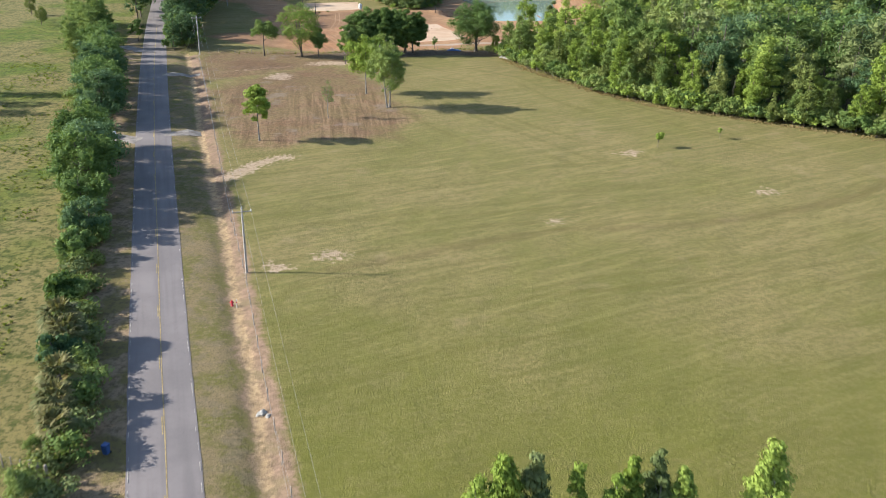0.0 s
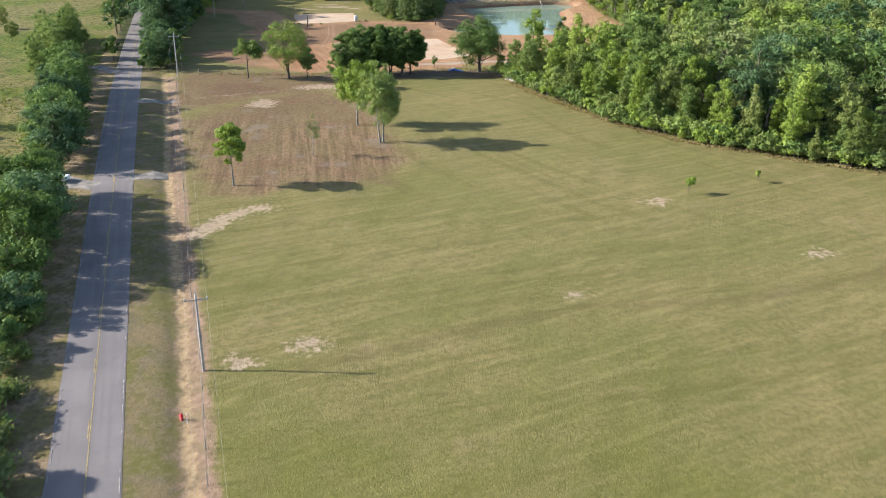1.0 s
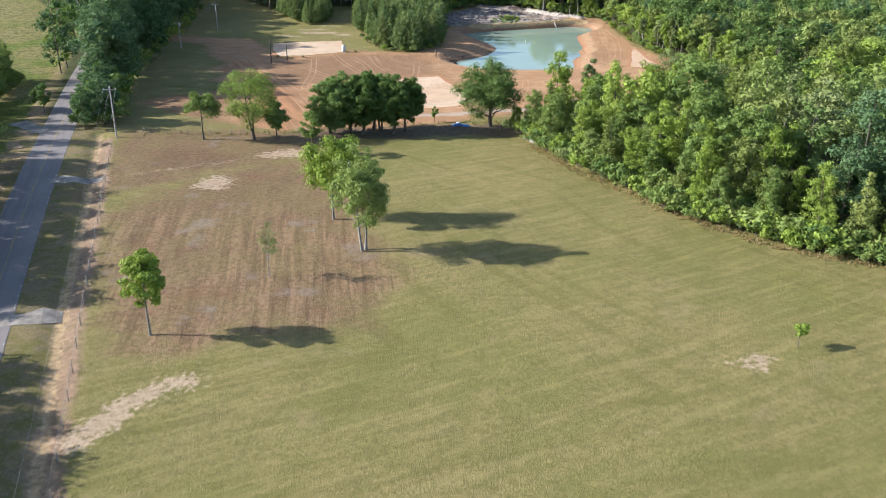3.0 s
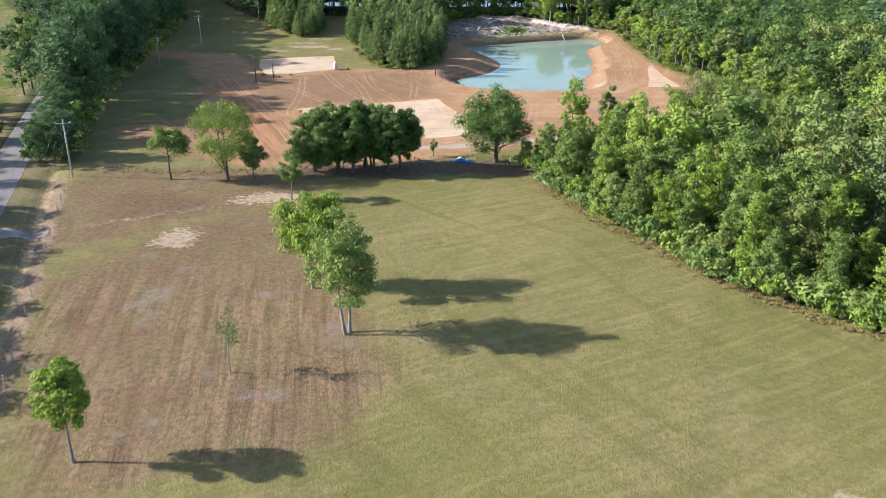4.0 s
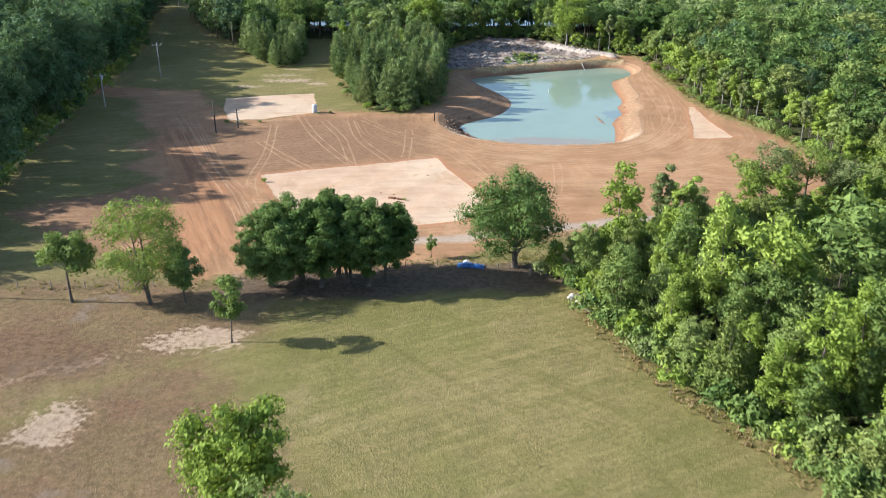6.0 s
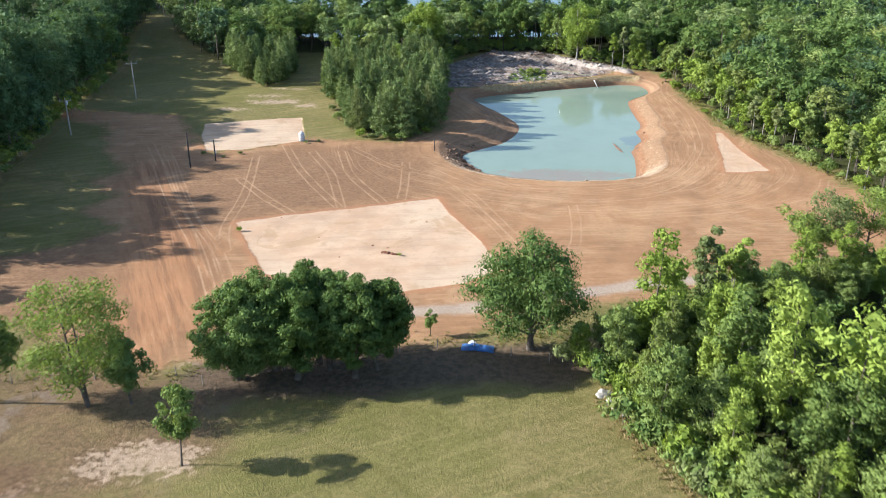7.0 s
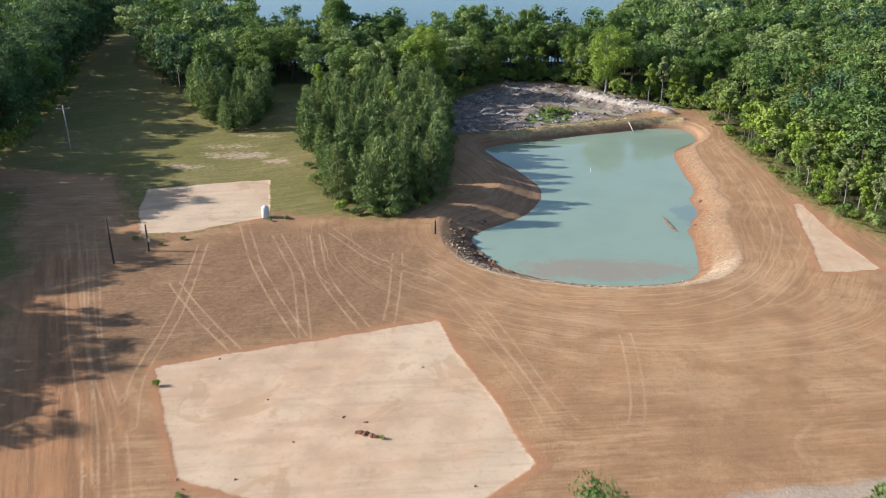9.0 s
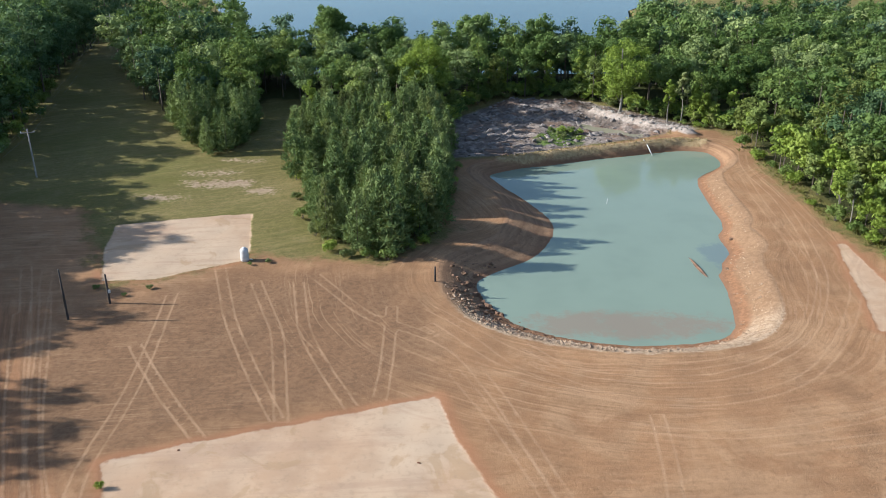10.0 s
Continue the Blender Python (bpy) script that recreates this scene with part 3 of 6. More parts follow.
def smooth_ring(ring, steps=5):
    """Catmull-Rom through a closed outline."""
    p = np.array(ring, float)
    a, b, c, d = np.roll(p, 1, 0), p, np.roll(p, -1, 0), np.roll(p, -2, 0)
    out = []
    for s in np.linspace(0, 1, steps, endpoint=False):
        out.append(0.5 * (2 * b + (c - a) * s + (2 * a - 5 * b + 4 * c - d) * s * s + (3 * b - a - 3 * c + d) * s ** 3))
    return [tuple(q) for q in np.stack(out, 1).reshape(-1, 2)]


def smooth_line(line, steps=6):
    p = np.array(line, float)
    p = np.vstack([2 * p[0] - p[1], p, 2 * p[-1] - p[-2]])
    out = []
    for i in range(1, len(p) - 2):
        a, b, c, d = p[i - 1], p[i], p[i + 1], p[i + 2]
        for s in np.linspace(0, 1, steps, endpoint=False):
            out.append(0.5 * (2 * b + (c - a) * s + (2 * a - 5 * b + 4 * c - d) * s * s + (3 * b - a - 3 * c + d) * s ** 3))
    out.append(p[-2])
    return [tuple(q) for q in out]


LAKE = [(-72, 521), (-50, 477), (50, 477), (66, 582), (90, 620), (75, 640), (110, 1200), (-300, 1200)]
POND_S = smooth_ring(POND, 4)
ROAD_S = smooth_line(ROAD, 8)


BANKS = [((15, 366), 8.5, 9), ((9, 386), 6.0, 7), ((8, 352), 5.5, 5), ((3, 344), 3.8, 3), ((4, 338), 6.0, 3), ((7, 333), 8.2, 5), ((22, 328), 7.8, 9), ((36, 331), 5.0, 4), ((39, 341), 6.2, 6),
         ((41, 353), 5.8, 6), ((45, 372), 4.4, 9), ((46, 390), 4.8, 6), ((52, 405), 3.2, 5), ((35, 406), 1.3, 11), ((15, 399), 1.5, 8)]


def bank_width(x, y):
    """Breadth of the pond's sloping bank: broad and gentle in the west, short and broken in the corner."""
    top, down = np.zeros_like(x), np.zeros_like(x)
    for (bx, by), wide, reach in BANKS:
        g = 1e-9 + 1 / (0.02 + (np.hypot(x - bx, y - by) / reach) ** 2.6)
        top, down = top + g * wide, down + g
    return top / down


def land(P):
    """Height of the ground at points (n, 2)."""
    P = np.asarray(P, float)
    x, y = P[:, 0], P[:, 1]
    z = np.interp(y, _fy, _fz)
    road = edge_dist(P, ROAD_S)
    calm = np.clip((road - 4) / 6, 0, 1)
    z = z + calm * (0.10 * np.sin(x * 0.21 + 1.3 * np.sin(y * 0.07)) * np.sin(y * 0.17) + 0.05 * np.sin(x * 0.83 + y * 0.31) * np.sin(y * 0.61 - x * 0.2))
    z = z + 0.6 * np.exp(-(edge_dist(P, STRAW) / 1.1) ** 2)
    ditch = edge_dist(P, DITCH)
    z = z - 0.55 * np.exp(-(ditch / 1.6) ** 2)
    spoil = np.clip(-area_dist(P, SPOIL) / 3, 0, 1)
    z = z + spoil * (0.34 * np.sin(x * 0.9 + 2 * np.sin(y * 0.5)) * np.sin(y * 1.1 + x * 0.4) + 0.16 * np.sin(x * 2.3 + y) * np.sin(y * 2.1))
    z = z + 1.5 * np.exp(-(edge_dist(P, [(13, 441), (27, 440)]) / 3.0) ** 2) - 0.8 * np.exp(-(edge_dist(P, [(29, 423), (39, 416.5)]) / 2.4) ** 2) + 1.5 * np.exp(-(edge_dist(P, CHALK) / 1.7) ** 2)
    pond = area_dist(P, POND_S)
    width = bank_width(x, y)
    s = np.clip(pond / width, 0, 1)
    s = s * s * (3 - 2 * s) * 0.6 + s * 0.4
    crumble = np.where(y < 345, 0.30, 0.06) * np.sin(x * 2.9 + 2.5 * np.sin(y * 0.7 + x * 0.3)) * np.sin(y * 1.3 + 2.2 * np.sin(x * 0.9)) * np.clip(1 - np.abs(pond - 2) / 2, 0, 1)
    bank = WATER - 0.02 + (z - WATER) * s + crumble
    z = np.where(area_dist(P, LAKE) < 0, np.minimum(z, -7.5), z)
    return np.where(pond > width, z, np.where(pond > 0, bank, WATER - 0.02 - np.minimum(1.6, -pond * 0.45)))


def land_z(x, y):
    return float(land(np.array([[x, y]]))[0])


# ---------------------------------------------------------------- ground, road, water
def axis(core, step, far, grow=1.35):
    out = list(np.arange(core[0], core[1] + step / 2, step))
    d, lo, hi = step, out[0], out[-1]
    left, right = [], []
    while lo > far[0]:
        d *= grow
        lo -= d
        left.append(lo)
    d = step
    while hi < far[1]:
        d *= grow
        hi += d
        right.append(hi)
    return np.array(left[::-1] + out + right)


TRACKS_A = [[(-36.3, 349.6), (-32.5, 337.8), (-29.2, 327.9), (-22.9, 313.3), (-19.1, 305.3)], [(-22.9, 341.6), (-21.0, 332.6), (-19.3, 325.5), (-15.2, 315.5), (-11.6, 308.0)],
            [(-58.4, 331.7), (-52.1, 316.5), (-47.2, 305.3), (-42.7, 295.6), (-38.1, 285.4)], [(-40.0, 322.6), (-37.0, 317.5), (-31.8, 309.4), (-26.1, 301.3)], [(-64.2, 346.8), (-53.9, 323.1), (-47.6, 307.7), (-38.0, 285.6), (-31.4, 268)],
            [(20.8, 307.5), (20.7, 304.4), (20.0, 295.7), (19.0, 289.1), (18.0, 285.5)], [(7.6, 322.8), (14.8, 315.4), (29.7, 314.9), (42.1, 323.8), (50.3, 339.0), (53.4, 351.5), (55.9, 372.7), (55.4, 391.3), (58, 404)]]
TRACKS_B = [[(-29.0, 341.7), (-25.6, 332.6), (-23.0, 325.6), (-21.0, 316.5), (-18.7, 305.1)], [(-9.0, 333.6), (-8.8, 327.9), (-8.6, 317.5), (-8.8, 309.5)],
            [(-39.7, 337.5), (-37.3, 318.4), (-36.6, 308.7), (-36.5, 299.4), (-35.8, 292.9), (-33.8, 285.4)], [(-57.8, 338.5), (-52.5, 325.5), (-43.0, 301.2), (-34.7, 284.7), (-29.1, 270)],
            [(-21.0, 343.7), (-15.5, 335.4), (-11.7, 330.4), (-5.8, 326.1), (-0.5, 321.1), (3.3, 312.7), (6.0, 304.2), (9.8, 291.7), (12.0, 285.6)], [(-4, 328), (4.3, 317.0), (14.4, 311.0), (28.7, 309.6), (40.8, 316.0), (52.4, 333.5), (57.4, 348.9), (58, 372), (57, 396)]]
TRACKS_C = [[(-57.9, 335.9), (-50.8, 318.0), (-45.2, 305.3), (-40.7, 295.6), (-35.8, 285.5)], [(-0.8, 316.3), (4.2, 304.0), (8.2, 292.3), (9.6, 285.6)], [(2.2, 325.2), (8.3, 316.5), (17.7, 310.0), (28.5, 308.6)],
            [(-60.5, 345.5), (-50.5, 318), (-40.0, 293.6), (-33.4, 276)], [(-4, 333), (8, 319.5), (17, 317), (30, 318), (42, 325), (49.5, 340), (51.5, 355), (52.5, 375), (54, 390)],
            [(64, 345), (66, 330), (58, 316), (44, 307), (28, 303), (12, 306)], [(30, 300), (48, 304), (64, 312), (70, 322)]]


def open_dist(P, line):
    """Distance from a line that simply stops at its ends."""
    d = edge_dist(P, line)
    for end, prev in ((line[0], line[2]), (line[-1], line[-3])):
        e = np.array(end) - np.array(prev)
        e /= np.linalg.norm(e)
        past = (P[:, 0] - end[0]) * e[0] + (P[:, 1] - end[1]) * e[1]
        near = np.hypot(P[:, 0] - end[0], P[:, 1] - end[1]) < 4
        d = np.where((past > 0) & near, 60.0, d)
    return d


def build_ground():
    xs, ys = axis((-122, 102), 0.8, (-4000, 4000)), axis((46, 466), 0.85, (-3000, 5000))
    nx, ny = len(xs), len(ys)
    X, Y = np.meshgrid(xs, ys)
    P = np.stack([X.ravel(), Y.ravel()], 1)
    V = np.column_stack([P, land(P)])
    i, j = np.meshgrid(np.arange(ny - 1), np.arange(nx - 1), indexing="ij")
    a = (i * nx + j).ravel()
    me = raw_mesh("ground", V, np.stack([a, a + 1, a + nx + 1, a + nx], 1), (M_GROUND,), None, True)
    road = edge_dist(P, ROAD_S)
    west = np.where(P[:, 0] < np.interp(P[:, 1], [p[1] for p in ROAD], [p[0] for p in ROAD]), 1, -1)
    woods = np.minimum.reduce([area_dist(P, r) for r in (WOODS_EAST, WOODS_NORTH, PINES, PINES_WEST, WOODS_WEST)]) + 2.5
    fields = {
        "mow": area_dist(P, smooth_ring(MOWN, 5)), "swale": edge_dist(P, smooth_line([(-14, 105.5), (2, 113), (18, 120), (30, 121), (43, 124), (64, 133), (80, 146)], 5)) ,
        "berm": edge_dist(P, [(0.5 * (p[0] + q[0]), 0.5 * (p[1] + q[1])) for p, q in zip(DITCH, FENCE)]) - 1.7, "straw": edge_dist(P, STRAW) - 1.0, "shore": area_dist(P, POND_S) - 0.7, "rel": area_dist(P, POND_S) / bank_width(P[:, 0], P[:, 1]), "pale": np.minimum(edge_dist(P, [(6, 330), (22, 324), (38, 328), (44, 345), (47, 370), (50, 392)]) - 9.0, 30),
        "pasture": 5.0 - road * west, "verge": np.maximum(np.abs(road - 4.5) - 3.6, -10),
        "brown": np.minimum.reduce([area_dist(P, BROWN), area_dist(P, DRY_TOP) - 1.5]), "scrape": area_dist(P, [(-56.3, 231.6), (-52.6, 235.1), (-44.7, 233.9), (-37.4, 229.4), (-40.7, 224.6), (-46.6, 222.2), (-53.0, 222.8)]), "oak_soil_shade": area_dist(P, [(-31, 246), (-24, 243.5), (-10, 244), (4, 247), (13, 246), (16.5, 250), (12, 256), (-8, 256), (-29, 253)]), "ditch": edge_dist(P, DITCH) - 0.55,
        "bare": np.minimum.reduce([edge_dist(P, SANDPATH) - 1.3, np.hypot(P[:, 0] + 39.7, (P[:, 1] - 214.5) * 0.8) - 2.6, np.hypot((P[:, 0] + 29.5) * 0.6, P[:, 1] - 232.5) - 2.6,
                                   edge_dist(P, [(-61.6, 217), (-51.4, 221), (-41, 226.6), (-34, 232)]) + 0.1, np.hypot((P[:, 0] + 13.8) * 0.42, P[:, 1] - 110.0) - 0.7,
                                   np.hypot(P[:, 0] + 21.5, P[:, 1] - 106.5) - 1.0, np.hypot((P[:, 0] - 33.4) * 0.6, P[:, 1] - 156.3) - 0.8, np.hypot((P[:, 0] - 53.6) * 0.6, P[:, 1] - 136) - 0.5, np.hypot((P[:, 0] - 18.0) * 0.5, P[:, 1] - 123) - 0.2,
                                   edge_dist(P, [(-30, 251), (-20, 252.5), (-14, 250)]) - 1.3, np.hypot((P[:, 0] + 44.5) * 0.35, P[:, 1] - 384.0) - 1.9, np.hypot((P[:, 0] + 36) * 0.5, P[:, 1] - 380) - 1.0, np.hypot((P[:, 0] + 53) * 0.4, P[:, 1] - 376.4) - 1.1, np.hypot((P[:, 0] + 47) * 0.35, P[:, 1] - 390) - 1.2, np.hypot((P[:, 0] + 43) * 0.35, P[:, 1] - 398) - 0.8]),
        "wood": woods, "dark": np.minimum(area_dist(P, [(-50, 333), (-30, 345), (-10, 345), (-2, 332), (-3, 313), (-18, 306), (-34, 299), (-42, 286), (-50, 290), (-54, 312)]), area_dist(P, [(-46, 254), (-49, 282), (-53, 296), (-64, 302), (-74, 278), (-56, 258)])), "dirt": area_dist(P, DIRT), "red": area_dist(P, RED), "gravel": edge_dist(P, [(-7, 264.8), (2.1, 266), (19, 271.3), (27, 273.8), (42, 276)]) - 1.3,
        "pad": np.minimum.reduce([area_dist(P, r) for r in (PAD_A, PAD_B, STRIP)]), "bank": area_dist(P, POND_S) - 5.0,
        "spoil": area_dist(P, SPOIL), "chalk": edge_dist(P, CHALK) - 1.6, "weed": area_dist(P, WEED),
        "track_a": np.minimum.reduce([open_dist(P, smooth_line(t, 4)) for t in TRACKS_A]),
        "track_b": np.minimum.reduce([open_dist(P, smooth_line(t, 4)) for t in TRACKS_B]), "track_c": np.minimum.reduce([open_dist(P, smooth_line(t, 4)) for t in TRACKS_C]),
    }
    for key, value in fields.items():
        me.attributes.new(key, "FLOAT", "POINT").data.foreach_set("value", np.clip(value, -60, 60).astype(np.float32))
    return tagged(new("ground", me), "rolling ground of mown grass, red graded dirt and sandy patches", "ground", kind="structure")


build_ground()


def ribbon(name, line, left, right, lift, mat, label, dashes=None, skirt=0.0, rough_edge=0.0):
    """A strip laid on the ground along a line, between two offsets from it."""
    p = np.array(line, float)
    seg = np.hypot(*np.diff(p, axis=0).T)
    run = np.concatenate([[0], np.cumsum(seg)])
    V, F = [], []

    def cross(s):
        q = np.array([np.interp(s, run, p[:, 0]), np.interp(s, run, p[:, 1])])
        e = np.array([np.interp(s + 0.5, run, p[:, 0]), np.interp(s + 0.5, run, p[:, 1])]) - np.array([np.interp(s - 0.5, run, p[:, 0]), np.interp(s - 0.5, run, p[:, 1])])
        e /= np.linalg.norm(e) + 1e-9
        n = np.array([e[1], -e[0]])
        wob = [rough_edge * noise.noise(Vector((s * 0.35, k * 40.0, 0))) for k in (0, 1)]
        offs = [left + wob[0], left * 0.6 + right * 0.4, left * 0.4 + right * 0.6, right + wob[1]]
        pts = [q + n * o for o in offs]
        z = land(np.array(pts))
        rows = [[pts[0][0], pts[0][1], z[0] + lift - skirt]] if skirt else []
        crown = [0, 0.04 if skirt else 0, 0.04 if skirt else 0, 0]
        rows += [[a[0], a[1], h + lift + cr] for a, h, cr in zip(pts, z, crown)]
        if skirt:
            rows.append([pts[3][0], pts[3][1], z[3] + lift - skirt])
        return rows

    spans = dashes or [(0.0, run[-1])]
    for s0, s1 in spans:
        ss = np.linspace(s0, s1, max(2, int((s1 - s0) / 2.0) + 1))
        base = len(V)
        rows = [cross(s) for s in ss]
        w = len(rows[0])
        for r in rows:
            V += r
        for i in range(len(ss) - 1):
            for j in range(w - 1):
                F.append([base + i * w + j, base + i * w + j + 1, base + (i + 1) * w + j + 1, base + (i + 1) * w + j])
    return tagged(new(name, raw_mesh(name, V, F, (mat,), None, False)), label, name.split("_")[0], kind="structure")


ribbon("road", ROAD_S, -3.25, 3.25, 0.03, M_ASPHALT, "worn grey asphalt country road with a faded yellow line", skirt=0.12, rough_edge=0.10)
run_to = 330.0
ribbon("road_marking", ROAD_S, -0.06, 0.06, 0.085, M_YELLOW, "faded yellow dashes along the road's middle",
       dashes=[(s, s + 3.05) for s in np.arange(2.0, run_to, 12.2)])
ribbon("road_marking", ROAD_S, 0.14, 0.25, 0.085, M_YELLOW, "faded solid yellow line along the road's middle", dashes=[(20.0, run_to)])
# thin broken strips stand for the ragged pale gravel edge, not for paint
for side in (-3.10, 3.04):
    ribbon("road_marking", ROAD_S, side, side + 0.07, 0.062, M_ROADEDGE, "thin broken strip for the road's ragged pale gravel edge", dashes=[(s, s + 0.5 + 2.2 * random.random() ** 2) for s in np.arange(22.0, run_to, 3.1)], rough_edge=0.10)
for line, half in (([(-53, 164.3), (-50, 165.0), (-46.6, 166.2)], 1.6), ([(-56.5, 160.0), (-60, 160.8), (-64.5, 163.5)], 2.0), ([(-70.5, 214.5), (-66, 215.5), (-59.5, 216.5)], 1.6),
                   ([(-80, 247), (-86, 251), (-92, 256)], 2.0)):
    ribbon("driveway", smooth_line(line, 4), -half, half, 0.05, M_DRIVE, "short pale gravel driveway joining the road", rough_edge=1.6)


def water_sheet(name, ring, z, mat, label):
    bm = bmesh.new()
    bm.faces.new([bm.verts.new((x, y, z)) for x, y in ring])
    bmesh.ops.triangulate(bm, faces=bm.faces[:])
    ob = part(name, bm, mat)
    return tagged(ob, label, "water", kind="structure")


def grown(ring, d):
    c = np.mean(np.array(ring), axis=0)
    return [tuple(c + (np.array(p) - c) * (1 + d / (np.linalg.norm(np.array(p) - c) + 1e-6))) for p in ring]


water_sheet("water_pond", grown(POND_S, 0.5), WATER, M_POND, "milky turquoise pond water with soft ripples")
water_sheet("water_lake", LAKE, -6.0, M_LAKE, "wide blue lake beyond the woods")
water_sheet("water_puddle", smooth_ring([(27.5, 426), (34, 422), (41.5, 417.0), (39.5, 414.0), (31, 418.0), (26, 422.5)], 3), -5.62, M_PUDDLE, "shallow muddy puddle between spoil heaps")


# ---------------------------------------------------------------- trees
def clumps(rng, shape, count, R, low, high):
    """Centres and sizes of the leaf clumps of a crown."""
    if shape == "cone":
        u = rng.random(count) ** 0.75
        z = low + (high - low) * u
        r = R * (1.02 - u) ** 0.75 * (0.45 + 0.6 * rng.random(count))
        a = rng.random(count) * 2 * np.pi
        C = np.column_stack([r * np.cos(a), r * np.sin(a), z])
        S = R * 0.34 * (1.15 - 0.7 * u) * (0.7 + 0.6 * rng.random(count))
    elif shape == "pine":                                # whorls of upturned boughs under a pointed leader
        u = (np.arange(count) + rng.random(count)) / count
        u = u ** 0.95
        z = low + (high - low) * (0.06 + 0.92 * u)
        r = R * np.minimum(1.0, 0.55 + 1.6 * u) * (1.0 - u) ** 0.85 * (0.62 + 0.38 * rng.random(count))
        a = np.arange(count) * 2.4 + rng.random(count) * 0.7
        C = np.column_stack([r * np.cos(a), r * np.sin(a), z])
        S = R * (0.36 - 0.20 * u) * (0.8 + 0.4 * rng.random(count))
    else:
        d = rng.normal(size=(count, 3))
        d /= np.linalg.norm(d, axis=1)[:, None]
        rad = rng.random(count) ** 0.30
        half = (high - low) / 2
        if shape == "dome":
            d[:, 2] = np.abs(d[:, 2]) * 1.25 - 0.28
        lump = 1 + 0.14 * np.sin(3 * np.arctan2(d[:, 1], d[:, 0]) + rng.random() * 6) + 0.07 * np.clip(rng.normal(size=count), -2, 1)
        C = d * (rad * lump)[:, None] * np.array([R * 0.80, R * 0.80, half * 0.82])
        C[:, 2] += low + half
        if shape == "egg":
            C[:, :2] *= (1.15 - 0.5 * (C[:, 2:3] - low) / (high - low))
        C[:, :2] += rng.normal(size=(1, 2)) * R * 0.05
        S = R * (0.145 if count > 180 else 0.165 if count > 100 else 0.20 if count > 70 else 0.235 if count > 34 else 0.27 if count > 14 else 0.36) * (0.6 + 0.75 * rng.random(count))
    return C, S


CORE_V = np.array([(0, 0, 1), (0, 0, -1), (1, 0, 0), (-1, 0, 0), (0, 1, 0), (0, -1, 0)], float)
CORE_F = np.array([(0, 2, 4), (0, 4, 3), (0, 3, 5), (0, 5, 2), (1, 4, 2), (1, 3, 4), (1, 5, 3), (1, 2, 5)])


def leaf_quads(rng, C, S, per, leaf, slim=0.62, up=0.25, flat=0.72, spike=0.0, core=0.50):
    """Pointed leaf sprays in the skins of the clumps, round an opaque heart of inner leaves: (n, 3, 3)."""
    share = np.maximum(6, per * len(C) * S ** 2 / np.sum(S ** 2)).astype(int)
    which = np.repeat(np.arange(len(C)), share)
    n = len(which)
    d = rng.normal(size=(n, 3))
    d[:, 2] += up
    d /= np.linalg.norm(d, axis=1)[:, None]
    squash = np.array([1, 1, flat])
    pos = C[which] + d * S[which, None] * (0.50 + 0.78 * rng.random((n, 1))) * squash
    free = np.ones(n, bool)                              # no leaves deep inside a neighbouring clump
    for k in range(len(C)):
        q = (pos - C[k]) / (squash * S[k])
        free &= (which == k) | (np.einsum("ij,ij->i", q, q) > 0.36)
    pos, d, which = pos[free], d[free], which[free]
    n = len(pos)
    nrm = d + rng.normal(size=(n, 3)) * 0.42
    nrm /= np.linalg.norm(nrm, axis=1)[:, None]
    t = np.cross(nrm, rng.normal(size=(n, 3)))
    t /= np.linalg.norm(t, axis=1)[:, None] + 1e-9
    if spike:
        t = d * 0.8 + np.array([0, 0, 0.7]) + rng.normal(size=(n, 3)) * 0.35
        t /= np.linalg.norm(t, axis=1)[:, None]
        nrm = nrm - t * np.einsum("ij,ij->i", nrm, t)[:, None]
        nrm /= np.linalg.norm(nrm, axis=1)[:, None] + 1e-9
    b = np.cross(nrm, t)
    L = leaf * (0.6 + 0.8 * rng.random((n, 1)))
    fold = nrm * L * 0.16
    leaves = np.stack([pos - t * L * 0.5 + b * L * slim * 0.5, pos + t * L * 0.5 + fold, pos - t * L * 0.5 - b * L * slim * 0.5], 1)
    if not core:
        return leaves
    hearts = []
    for k in range(len(C)):
        e = np.linalg.qr(rng.normal(size=(3, 3)))[0]
        v = CORE_V @ e * (0.8 + 0.4 * rng.random((6, 1))) * S[k] * core * 1.15 * squash + C[k]
        hearts.append(v[CORE_F])
    return np.concatenate([leaves, np.concatenate(hearts)])


def quads_mesh(name, Q, mat, tint=None):
    k = Q.shape[1]
    return raw_mesh(name, Q.reshape(-1, 3), np.arange(len(Q) * k).reshape(-1, k), (mat,), None, False, tint)


